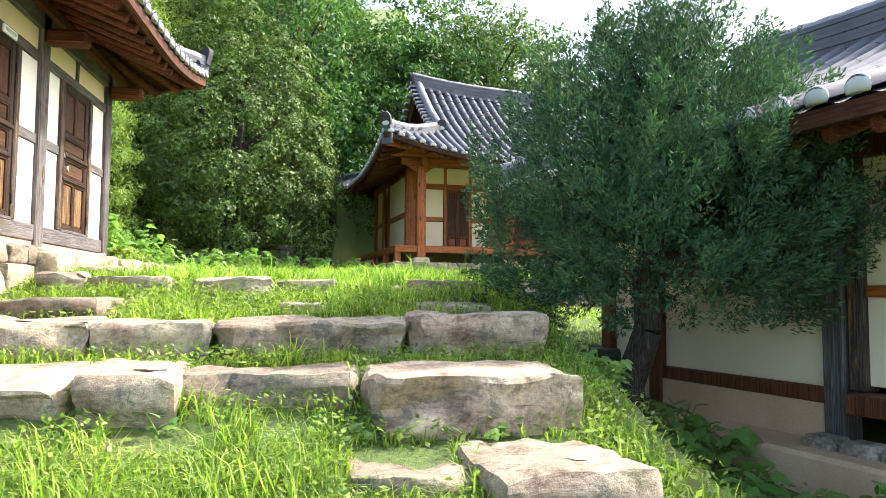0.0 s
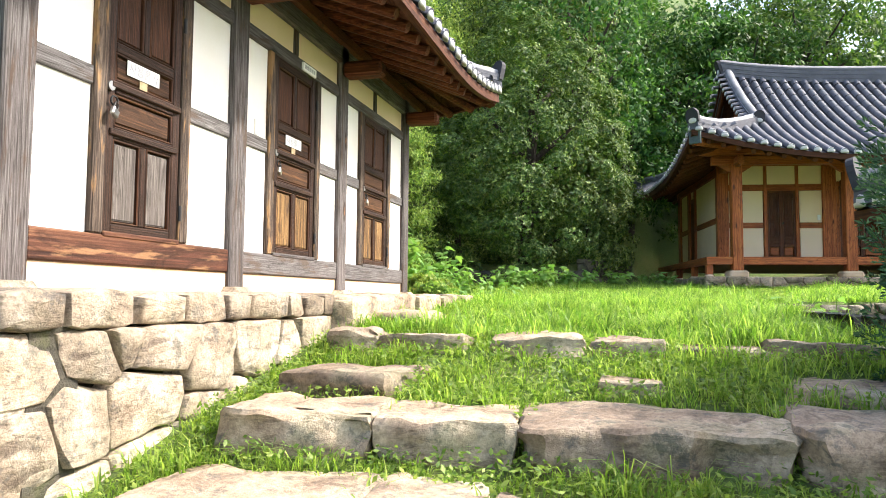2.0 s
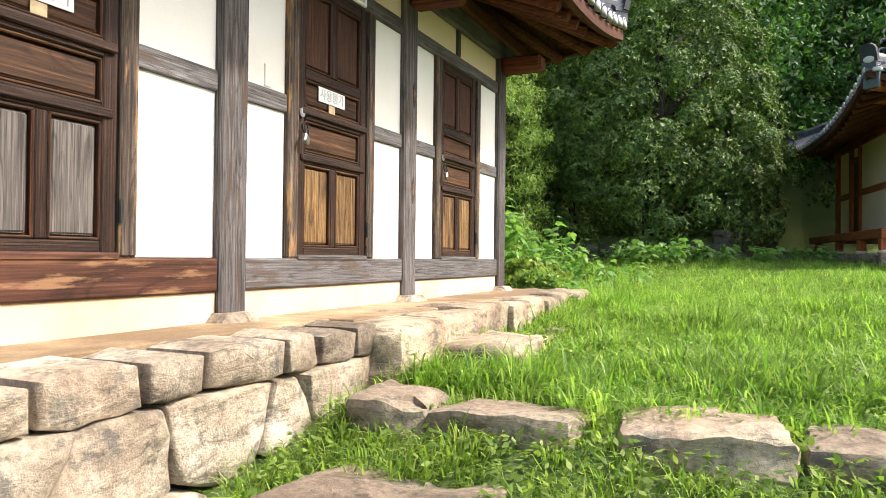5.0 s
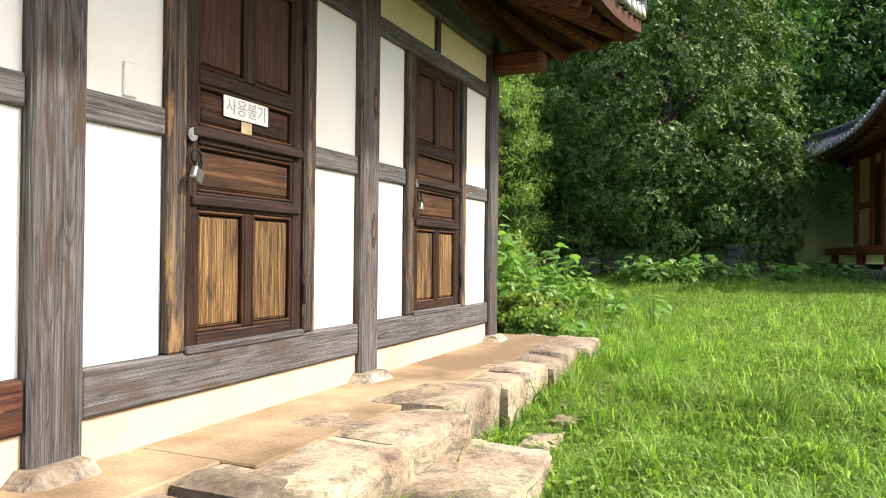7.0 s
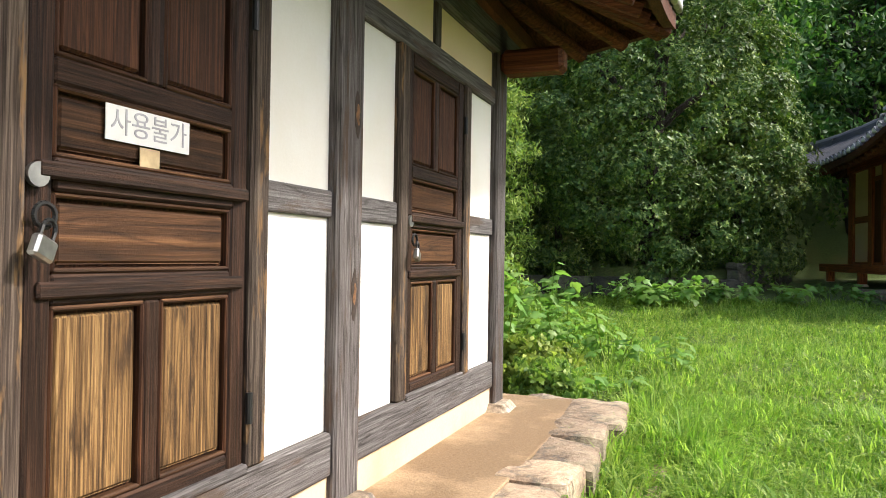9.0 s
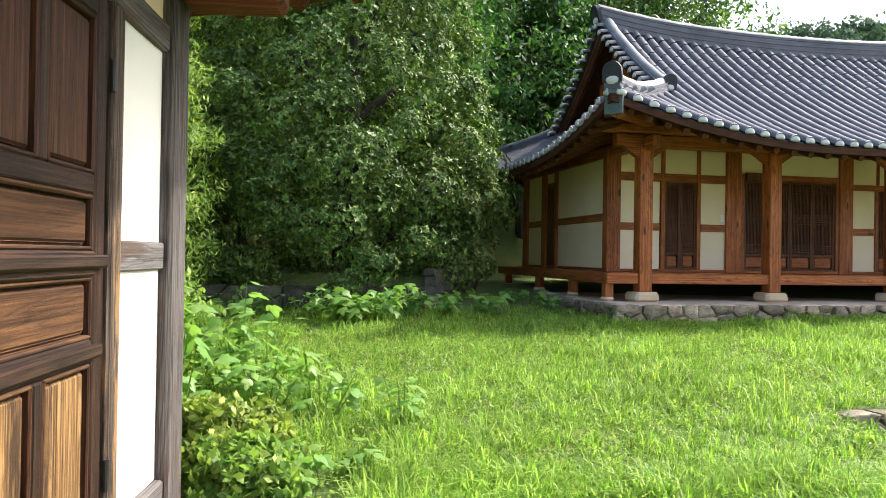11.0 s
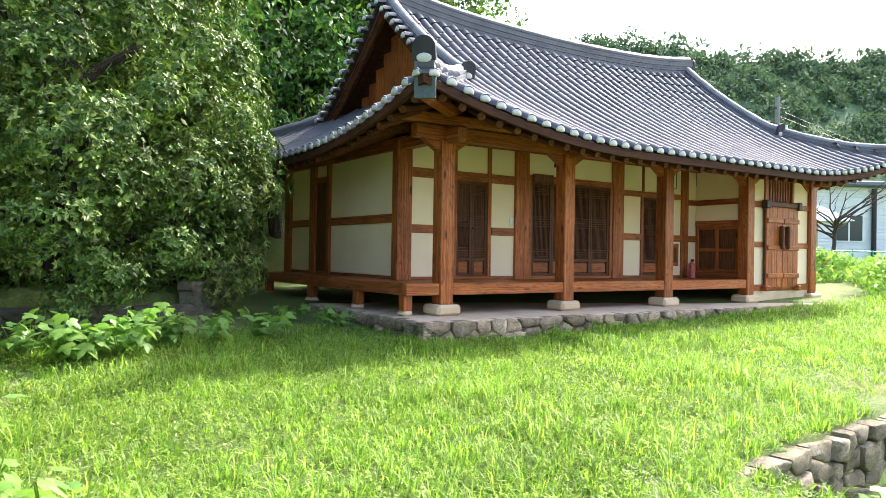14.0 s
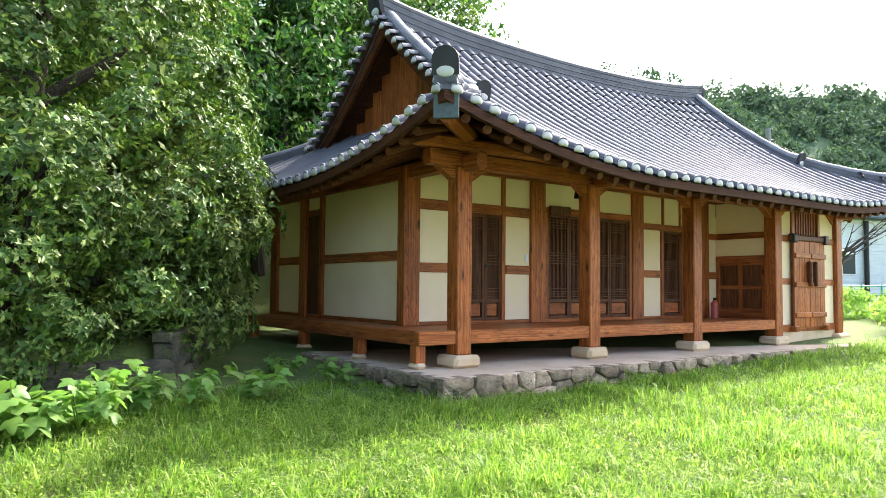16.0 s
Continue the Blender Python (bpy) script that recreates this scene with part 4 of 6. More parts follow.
for u in (8.2, 9.22):
    house_box(pine, "door_jamb", PINE_Z, u, u + 0.08, -0.07, 0.08, 0.36, 2.62, 0.008)
grille = house_box(pine, "grille", DOORB_Z, 8.28, 9.22, 0.0, 0.03, 2.12, 2.62, 0, "barred opening above the gate")
for i in range(9):
    part("bar", block(8.34 + i * 0.1, 8.38 + i * 0.1, -0.03, 0.0, 2.12, 2.62, 0.003), PINE_Z, grille)
for i in range(2):
    g0 = 8.14 + i * 0.61
    gate = house_box(pine, "plank_gate", DOORB_Z, g0, g0 + 0.6, -0.11, -0.072, 0.3, 2.02, 0.003, "closed plank gate leaf with bars across")
    for k in range(3):
        part("plank", block(g0 + k * 0.2 + 0.003, g0 + k * 0.2 + 0.197, -0.135, -0.108, 0.3, 2.02, 0.004), PINE_Z, gate)
    for z0 in (0.5, 1.1, 1.68):
        part("crossbar", block(g0 + 0.01, g0 + 0.59, -0.175, -0.133, z0, z0 + 0.1, 0.008), PINE_X, gate)
    hx = g0 + (0.46 if i == 0 else 0.08)
    part("gate_bracket", block(hx, hx + 0.07, -0.24, -0.135, 1.12, 1.62, 0.02), DOORB_Z, gate)
part("gate_head", block(8.05, 9.4, -0.16, -0.06, 2.02, 2.14, 0.02), DOORB_Z, pine)
for u in (8.06, 9.28):
    part("hinge_block", block(u, u + 0.14, -0.2, -0.06, 1.98, 2.16, 0.02), BLACK, pine)
    part("hinge_block", block(u, u + 0.14, -0.2, -0.06, 0.22, 0.34, 0.02), PINE_X, pine)
# the west wall
def west(name, mat, v0, v1, z0, z1, out=0.0):
    house_box(pine, name, mat, -0.05 - out, 0.06, v0, v1, z0, z1, 0.006)
west("wall_panel", CREAM, 1.35, 3.95, 0.52, 1.42); west("wall_panel", CREAM, 1.35, 3.95, 1.57, 2.75)
west("rail", PINE_Y, 1.35, 3.95, 1.42, 1.57, 0.03); west("rail", PINE_Y, 1.35, 6.0, 0.462, 0.52, 0.03)
west("board_door", DOORB_Z, 3.95, 4.6, 0.52, 2.3, 0.01); west("wall_panel", CREAM, 3.95, 4.6, 2.4, 2.75); west("rail", PINE_Y, 3.95, 4.6, 2.3, 2.4, 0.03)
for v0, v1 in ((3.93, 4.05), (4.6, 4.86), (5.9, 6.2)):
    west("wall_post", PINE_Z, v0, v1, 0.46, 2.8, 0.06)
west("wall_panel", CREAM, 4.86, 5.9, 0.52, 1.42); west("wall_panel", CREAM, 4.86, 5.9, 1.57, 2.75); west("rail", PINE_Y, 4.86, 5.9, 1.42, 1.57, 0.03)
house_box(pine, "wall_beam", PINE_Y, -0.12, 0.08, 0.12, 6.3, 2.62, 2.82, 0.01)
house_box(pine, "wall_beam", PINE_X, 0.1, 7.6, V1 - 0.04, V1 + 0.14, 2.8, 3.0, 0.01)
house_box(pine, "back_wall", CREAM, 0.0, 10.0, 6.05, 6.15, 0.3, 2.8, 0.002)
house_box(pine, "east_wall", CREAM, 9.95, 10.08, 0.12, 6.05, 0.3, 2.8, 0.002)
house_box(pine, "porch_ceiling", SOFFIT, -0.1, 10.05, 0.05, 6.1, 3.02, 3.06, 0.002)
B_ROOF = Roof(pine, -1.32, 11.38, -1.38, 7.5, 2.58, 2.85, 0.62, 1.8, 0.27, 0.42, 300, 4.0)
for u, v, yaw in ((-1.24, -1.30, -45), (11.3, -1.30, 45)):
    bm = block(-0.14, 0.14, -0.03, 0.03, -0.15, 0.17, 0.006)
    bm.transform(pose(u, v, 3.02, 0, 0, yaw))
    part("rafter_cover", bm, COVER, pine, "dark painted plate on the hip rafter end")
    s = 1 if u < 0 else -1
    part("hip_rafter", rod((u + 0.02 * s, v + 0.02, 2.93), (u + 1.6 * s, v + 1.6, 3.1), 0.1, 0.12, 6), PINE_X, pine)


# ---- the low house behind the juniper ----
low_house = thing("low_house", pose(2.84, 7.48, 0.40, 0, 0, -75), "low cream-walled timber house with a grey tiled roof", "house")
for u in (0.0, 0.78, 2.74, 5.2):
    house_box(low_house, "post", GREY_Z if u > 1 else DOORB_Z, u - 0.09, u + 0.09, -0.02, 0.16, -0.02, 2.0, 0.012)
for a, b in ((0.09, 0.69), (0.87, 2.65)):
    house_box(low_house, "base_render", TANPL, a - 0.05, b + 0.05, 0.0, 0.2, -0.2, 0.24, 0.01, "earth-red rendered base")
    house_box(low_house, "sill_beam", DOORB_Z, a, b, 0.01, 0.16, 0.24, 0.36)
    house_box(low_house, "wall_panel", PEACH, a, b, 0.05, 0.13, 0.36, 1.2, 0.002)
    house_box(low_house, "rail", DOORB_Z, a, b, 0.02, 0.15, 1.2, 1.3)
    house_box(low_house, "wall_panel", PEACH, a, b, 0.05, 0.13, 1.3, 2.0, 0.002)
house_box(low_house, "door_jamb", JAMB, 2.85, 2.97, 0.0, 0.16, 0.36, 1.9)
house_box(low_house, "wall_panel", PEACH, 2.97, 3.4, 0.06, 0.13, 0.4, 1.02, 0.002)
house_box(low_house, "rail", PINE_X, 2.97, 3.4, 0.03, 0.15, 1.02, 1.1)
house_box(low_house, "wall_panel", PEACH, 2.97, 3.4, 0.06, 0.13, 1.1, 2.0, 0.002)
house_box(low_house, "porch_floor", DOORB_Z, 2.97, 5.2, -0.2, 0.06, 0.22, 0.36)
for k in range(3):
    house_box(low_house, "base_stone", WALLST, 2.66 + k * 0.3, 2.94 + k * 0.3, -0.3, -0.05, -0.1, 0.05, 0.04)
house_box(low_house, "wall_panel", PEACH, 3.4, 5.1, 0.06, 0.13, 0.4, 2.0, 0.002)
house_box(low_house, "plate_beam", DOORB_Z, -0.4, 5.6, 0.0, 0.18, 2.0, 2.2)
house_box(low_house, "end_wall", PEACH, -0.04, 0.04, 0.16, 3.6, -0.2, 2.1, 0.002)
house_box(low_house, "end_wall", PEACH, 5.16, 5.24, 0.16, 3.6, -0.4, 2.1, 0.002)
house_box(low_house, "back_wall", CREAM, 0, 5.2, 3.55, 3.65, -0.2, 2.1, 0.002)
Roof(low_house, -1.0, 6.3, -0.95, 4.6, 2.17, 1.3, 0.03, 1.3, 0.27, 0.3, 150, 2.6)
house_box(low_house, "terrace", TANPL, -0.7, 6.2, -0.5, 0.02, -0.4, -0.03, 0.03, "tan packed-earth strip along the wall")

# ---- small things on the pine house ----
RED = plain("red_paint", (0.45, 0.09, 0.07), 0.4)
ext = thing("fire_extinguisher", pine.matrix_world @ pose(7.1, 0.95, 0.462), "faded red fire extinguisher standing on the porch", "extinguisher")
bm = rod((0, 0, 0), (0, 0, 0.3), 0.075, None, 16)
rod((0, 0, 0.3), (0, 0, 0.36), 0.075, 0.025, 16, bm)
part("bottle", bm, RED, ext)
part("valve", block(-0.03, 0.06, -0.015, 0.015, 0.36, 0.41, 0.006), BLACK, ext)
lamp = part("porch_lamp", rod((2.72, 0.5, 2.62), (2.72, 0.5, 2.48), 0.05, 0.07, 8), BLACK, pine, "small black porch lantern")
part("hanger", rod((2.72, 0.5, 3.0), (2.72, 0.5, 2.62), 0.008, None, 6), BLACK, lamp)
part("switch_box", block(2.2, 2.27, V1 - 0.02, V1, 1.45, 1.58, 0.006), NOTE, pine, "small white switch box")
part("head_box", block(2.72, 3.2, V1 - 0.09, V1 - 0.02, 2.26, 2.42, 0.01), DOORB_Z, pine, "dark board above the lattice door")
bm = bmesh.new()
for a, b in (((6.55, 2.68), (6.55, 2.4)), ((6.55, 2.4), (6.85, 2.4)), ((6.85, 2.4), (6.85, 2.72))):
    rod((a[0], V1 - 0.012, a[1]), (b[0], V1 - 0.012, b[1]), 0.008, None, 5, bm)
part("cable", bm, BLACK, pine)


# ---- stone ----
def clip_poly(poly, n, c):
    """The part of a convex polygon with n.p <= c."""
    out = []
    for i, p in enumerate(poly):
        q = poly[(i + 1) % len(poly)]
        dp, dq = n[0] * p[0] + n[1] * p[1] - c, n[0] * q[0] + n[1] * q[1] - c
        if dp <= 0:
            out.append(p)
        if dp * dq < 0:
            t = dp / (dp - dq)
            out.append((p[0] + (q[0] - p[0]) * t, p[1] + (q[1] - p[1]) * t))
    return out


def stone_mesh(poly, depth, seed, mat, gap=0.006, soft=0.022, bulge=0.014):
    """A fitted stone: the polygon (along, up) drawn in by the joint, with a rounded, chipped face towards -y."""
    cx, cz = sum(p[0] for p in poly) / len(poly), sum(p[1] for p in poly) / len(poly)
    fine = []
    for i, p in enumerate(poly):
        q = poly[(i + 1) % len(poly)]
        L = math.hypot(q[0] - p[0], q[1] - p[1])
        k = max(1, int(L / 0.09))
        fine += [(p[0] + (q[0] - p[0]) * j / k, p[1] + (q[1] - p[1]) * j / k) for j in range(k)]
    rounds = []
    for i, p in enumerate(fine):
        a, b = fine[i - 1], fine[(i + 1) % len(fine)]
        x, z = p[0] * 0.8 + (a[0] + b[0]) * 0.1, p[1] * 0.8 + (a[1] + b[1]) * 0.1
        w = 0.012 * noise.noise((x * 9, z * 9, seed))
        d = math.hypot(x - cx, z - cz) or 1
        f = 1 - (gap + w) / d
        rounds.append((cx + (x - cx) * f, cz + (z - cz) * f))
    n = len(rounds)
    size = max(0.05, min(max(p[0] for p in poly) - min(p[0] for p in poly), max(p[1] for p in poly) - min(p[1] for p in poly)))
    soft = min(soft, size * 0.2)
    V, tilt = [], (0.22 * math.sin(seed * 3.7), 0.22 * math.cos(seed * 2.3))
    for inset, y in ((0.0, depth), (0.0, soft * 1.1), (soft * 0.35, soft * 0.3), (soft, 0.0), (size * 0.32, -bulge * 0.6)):
        for x, z in rounds:
            d = math.hypot(x - cx, z - cz) or 1
            f = max(0.05, 1 - inset / d)
            px, pz = cx + (x - cx) * f, cz + (z - cz) * f
            rel = 0.0 if y == depth else 0.022 * noise.noise((px * 6, pz * 6, seed)) + 0.012 * noise.noise((px * 17, pz * 17, seed + 4)) + tilt[0] * (px - cx) * 0.5 + tilt[1] * (pz - cz) * 0.5
            V.append((px, y + rel, pz))
    V.append((cx, -bulge * 0.7 + 0.02 * noise.noise((cx * 6, cz * 6, seed)), cz))
    F = []
    for r in range(4):
        F += [(r * n + i, r * n + (i + 1) % n, (r + 1) * n + (i + 1) % n, (r + 1) * n + i) for i in range(n)]
    F += [(4 * n + i, 4 * n + (i + 1) % n, 5 * n) for i in range(n)]
    return mesh_of("stone", V, F, mat, 44)


def dry_wall(name, a, b, z_low, z_top, mats, label, cell, depth=0.34, seed=1, cap=0.0, proud=0.03):
    """A dry-laid wall from a to b (its face to the right of that way) of stones fitted together; the foot follows the ground."""
    r = random.Random(seed)
    a, b = Vector(a), Vector(b)
    L, yaw = (b - a).length, math.degrees(math.atan2((b - a).y, (b - a).x))
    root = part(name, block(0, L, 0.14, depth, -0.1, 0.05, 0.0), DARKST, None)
    root.matrix_world = pose(a.x, a.y, 0, 0, 0, yaw)
    for v in root.data.vertices:
        v.co.z = (z_top(v.co.x / L) - 0.05) if v.co.z > 0 else z_low(v.co.x / L) - 0.2
    tagged(root, label, "wall", kind="structure")
    zlo, zhi = min(z_low(0), z_low(1)) - 0.1, max(z_top(0), z_top(1))
    w, h = cell
    pts = []
    body_top = zhi - cap
    rows = max(1, round((body_top - zlo) / h))
    for j in range(rows):
        x = r.uniform(0.1, 0.6) * w
        while x < L:
            pts.append((x, zlo + (j + 0.5 + r.uniform(-0.36, 0.36)) * (body_top - zlo) / rows))
            x += w * r.uniform(0.5, 1.5)
    polys = []
    sx = 0.75
    for i, p in enumerate(pts):
        poly = [(0, zlo), (L, zlo), (L, body_top), (0, body_top)]
        for k, q in enumerate(pts):
            if k != i and abs(q[0] - p[0]) < 3 * w:
                nx, nz = (q[0] - p[0]) * sx * sx, q[1] - p[1]
                poly = clip_poly(poly, (nx, nz), nx * (p[0] + q[0]) / 2 + nz * (p[1] + q[1]) / 2)
                if len(poly) < 3:
                    break
        if len(poly) >= 3:
            polys.append(poly)
    if cap:
        x = 0.0
        while x < L - 0.05:
            ww = min(r.uniform(0.7, 1.3) * w, L - x)
            if L - x - ww < 0.15:
                ww = L - x
            c0 = r.uniform(-0.03, 0.03)
            polys.append([(x, body_top - 0.01), (x + ww, body_top - 0.01), (x + ww, zhi + c0 * 0.5), (x + ww * 0.5, zhi + 0.02), (x, zhi + c0 * 0.6)])
            x += ww
    for k, poly in enumerate(polys):
        t = min(1.0, max(0.0, sum(p[0] for p in poly) / len(poly) / L))
        if max(p[1] for p in poly) < z_low(t) - 0.05:
            continue
        ob = new("stone", stone_mesh(poly, depth * 0.8, seed * 31 + k, r.choice(mats)))
        ob.parent = root
        ob.location.y = r.uniform(-proud, proud)
    return root


def slab(name, x0, x1, y0, y1, top, height, seed, mat, yaw=0.0, tip=0.0, label="", rough=0.10, category="stone step", group="stones of the steps", uneven=0.62):
    """A rough quarried block with a split front and a flat, weathered top."""
    bm = bmesh.new()
    bmesh.ops.create_cube(bm, size=1)
    bmesh.ops.subdivide_edges(bm, edges=bm.edges[:], cuts=9, use_grid_fill=True)
    sx, sy = x1 - x0, y1 - y0
    sh = [random.Random(seed * 9 + k).uniform(-0.16, 0.16) for k in range(8)]
    for v in bm.verts:
        x, y, z = v.co
        p = Vector((x, y, z)) * 2
        k = (abs(p.x) ** 13 + abs(p.y) ** 13 + abs(p.z) ** 13) ** (-1 / 13) * max(abs(p.x), abs(p.y), abs(p.z))
        x, y, z = x * k, y * k, z * k
        x += sh[0] * y + 0.05 * sh[1] + sh[2] * 0.4 * z * (1 if x > 0 else -1)
        y += sh[3] * x * 0.6 + (0.10 * (1 - z) if y < 0 else 0) * abs(sh[4]) * 4 - 0.05
        q = Vector((x * sx * 2.2, y * sy * 2.2, z * height * 2.2)) + Vector((seed * 3.1, seed * 1.7, 0))
        n1, n2 = noise.noise(q), noise.noise(q * 2.9 + Vector((7, 1, 3)))
        strata = noise.noise(Vector((q.x * 0.6, q.y * 0.6, q.z * 5)))
        n3 = noise.noise(q * 6.5 + Vector((2, 8, 5)))
        chip = max(0.0, noise.noise(q * 1.6 + Vector((9, 4, 2))) - 0.12)
        x += rough * (n1 * 0.9 + n2 * 0.4 + n3 * 0.25) * 0.6
        y += (rough * (n1 * 0.7 + n2 * 0.4 + n3 * 0.3) + 0.06 * strata) * 0.8 + (0.35 * chip if y < -0.3 else 0)
        z += uneven * (0.16 * n1 + 0.10 * n2 + 0.07 * n3) * (1.0 if z > 0.2 else 0.3) + sh[5] * x * 0.5 * uneven - (0.22 * uneven * chip if z > 0.3 else 0)
        v.co = (x * sx, y * sy, z * height)
    for f in bm.faces:
        f.smooth = True
    me = bpy.data.meshes.new(name)
    bm.to_mesh(me)
    bm.free()
    me.set_sharp_from_angle(angle=radians(30))
    me.materials.append(mat)
    ob = new(name, me)
    ob.matrix_world = pose((x0 + x1) / 2, (y0 + y1) / 2, top - height / 2, tip, 0, yaw)
    return tagged(ob, label or "rough grey-tan stone block set as a step", category, group)


# the storehouse's platform: an earth top held by a dry wall
plat = part("store_platform", block(-7.2, -2.6, 6.3, 10.55, 0.6, 1.80, 0.006, block(-7.2, -2.745, 3.565, 6.3, 0.6, 1.80, 0.006)), EARTH, None)
tagged(plat, "packed orange earth terrace around the storehouse", "terrace", kind="structure")
dry_wall("store_wall", (-2.42, 3.22, 0), (-2.42, 6.3, 0), lambda t: 0.55 + 0.72 * t, lambda t: 1.79, [WALLST], "pale dry-stone terrace wall", (0.38, 0.27), 0.4, 5, 0.15, 0.014)
dry_wall("store_wall_end", (-7.0, 3.24, 0), (-2.44, 3.24, 0), lambda t: 0.45, lambda t: 1.79, [WALLST], "pale dry-stone terrace wall", (0.44, 0.27), 0.4, 8, 0.15, 0.014)
KERB = [(-2.74, -2.30, 6.22, 6.85, 1.78), (-2.84, -2.32, 6.82, 7.45, 1.79), (-2.72, -2.42, 7.42, 8.2, 1.80), (-2.66, -2.36, 8.15, 8.6, 1.78), (-2.64, -2.36, 8.58, 8.95, 1.8), (-2.62, -2.34, 8.93, 9.5, 1.78),
        (-2.62, -2.36, 9.46, 9.9, 1.8), (-2.64, -2.30, 9.88, 10.6, 1.8)]
for k, (x0, x1, y0, y1, top) in enumerate(KERB):
    slab("kerb_stone", x0 - 0.04, x1 + 0.04, y0 - 0.02, y1 + 0.02, top + 0.012, 0.42, 60 + k, STEPST, 0, 0, "flat kerb stone along the earth terrace", 0.04, "kerb stone", "kerb of the terrace", 0.2)
for k in range(3):
    slab("kerb_stone", -3.1 - k * 0.75, -2.5 - k * 0.75, 10.42, 10.68, 1.79, 0.42, 70 + k, WALLST, 0, 0, "flat kerb stone along the earth terrace", 0.04, "kerb stone", "kerb of the terrace", 0.35)
slab("slab", -2.36, -1.86, 6.75, 7.55, 1.66, 0.26, 81, STEPST, 8, 0, "flat grey slab below the terrace edge", 0.08, "stone slab")

for k in range(6):
    slab("edging_stone", -2.14 + 0.04 * math.sin(k * 2), -1.98, 7.75 + k * 0.42, 8.02 + k * 0.42, 1.60 + 0.012 * k, 0.16, 90 + k, STEPST, 5 * math.sin(k), 0, "small flat stone sunk in the grass", 0.08, "stone", "edging stones in the grass")

# the broad steps
STEPS = [
    # x0, x1, y0, y1, top, height
    (-1.75, -1.15, 3.05, 3.45, 0.74, 0.22), (-0.95, -0.45, 2.95, 3.35, 0.76, 0.22), (-0.36, -0.08, 3.05, 3.4, 0.78, 0.2), (0.02, 0.50, 2.55, 3.1, 0.76, 0.24), (0.48, 1.05, 2.3, 3.15, 0.82, 0.34),
    (-0.9, 0.1, 1.75, 2.2, 0.52, 0.2),
    (-2.12, -1.17, 3.32, 4.0, 1.05, 0.34), (-1.17, -0.72, 3.24, 3.95, 1.06, 0.32), (-0.76, 0.10, 3.4, 3.98, 1.05, 0.30), (0.12, 1.08, 3.12, 3.95, 1.06, 0.30),
    (-2.12, -1.36, 4.08, 4.72, 1.27, 0.28), (-1.36, -0.74, 4.15, 4.7, 1.26, 0.26), (-0.70, 0.34, 4.14, 4.85, 1.27, 0.27), (0.40, 1.22, 4.16, 4.95, 1.30, 0.36),
    (-2.12, -1.42, 4.72, 5.35, 1.38, 0.2), (-0.42, -0.08, 4.95, 5.2, 1.36, 0.12), (0.5, 1.1, 4.95, 5.5, 1.36, 0.16),
    (-2.22, -1.86, 5.55, 6.0, 1.56, 0.34), (-1.82, -1.24, 5.6, 6.05, 1.53, 0.26), (-1.14, -0.55, 5.58, 6.1, 1.54, 0.3), (-0.48, -0.05, 5.66, 6.05, 1.53, 0.24), (0.02, 0.55, 5.66, 6.1, 1.50, 0.22), (0.5, 1.32, 5.72, 6.4, 1.53, 0.34),
]
for k, (x0, x1, y0, y1, top, h) in enumerate(STEPS):
    slab("step_stone", x0, x1, y0, y1, top, h, k + 1, STEPST, 3 * math.sin(k * 2.1), 2 * math.sin(k * 1.3))
slab("step_stone", -2.62, -2.14, 2.95, 3.4, 0.92, 0.4, 33, STEPST, 10)

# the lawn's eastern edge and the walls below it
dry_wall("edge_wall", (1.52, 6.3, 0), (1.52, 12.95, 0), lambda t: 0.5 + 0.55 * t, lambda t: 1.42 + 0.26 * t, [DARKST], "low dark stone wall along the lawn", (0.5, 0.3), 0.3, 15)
for k, (p, q) in enumerate((((1.45, 12.86), (3.1, 13.26)), ((3.1, 13.26), (6.0, 13.91)), ((6.0, 13.91), (9.0, 14.6)))):
    dry_wall("lawn_wall", (*p, 0), (*q, 0), lambda t: 1.0, lambda t: (1.72, 1.75, 1.8)[k], [LAWNST], "dry-stone wall below the lawn", (0.34, 0.17), 0.34, 20 + k, 0.0, 0.05)
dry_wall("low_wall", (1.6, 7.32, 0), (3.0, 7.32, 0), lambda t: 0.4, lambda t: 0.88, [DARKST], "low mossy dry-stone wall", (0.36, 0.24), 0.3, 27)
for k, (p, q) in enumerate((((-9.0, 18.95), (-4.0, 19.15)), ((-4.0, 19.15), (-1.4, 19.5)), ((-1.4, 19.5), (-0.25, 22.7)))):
    dry_wall("back_wall", (*p, 0), (*q, 0), lambda t: 1.95 + (0.3 * t if k == 2 else 0), lambda t: 2.48 + (0.3 * t if k == 2 else 0), [DARKST], "dark mossy dry-stone wall, toned for the shade under the trees", (0.5, 0.26), 0.3, 30 + k)

# the pine house's platform
pl = thing("house_platform", pose(2.12, 19.06, 2.30, 0, 0, 8.2), "low mortar platform edged with rough stones", "platform", kind="structure")
part("platform_top", block(-0.92, 11.0, -0.9, 7.2, -0.6, -0.015, 0.01), CEMENT, pl)
for k, (p, q) in enumerate((((-1.0, -0.98), (11.0, -0.98)), ((-1.0, 6.8), (-1.0, -0.98)))):
    p, q = (pl.matrix_world @ Vector((*e, 0)) for e in (p, q))
    dry_wall("platform_wall", (p.x, p.y, 0), (q.x, q.y, 0), lambda t: 1.9, lambda t: 2.29, [PLATST], "rough brown stones edging the platform", (0.34, 0.155), 0.26, 50 + k, 0.0, 0.04)
def base_stone(x, y, sx, sy, h, z=0.0):
    bm = block(x - sx / 2, x + sx / 2, y - sy / 2, y + sy / 2, z - 0.02, z + h, 0.045)
    for v in bm.verts:
        v.co += Vector((noise.noise(v.co * 5), noise.noise(v.co * 5 + Vector((3, 0, 0))), 0)) * 0.03
    return bm
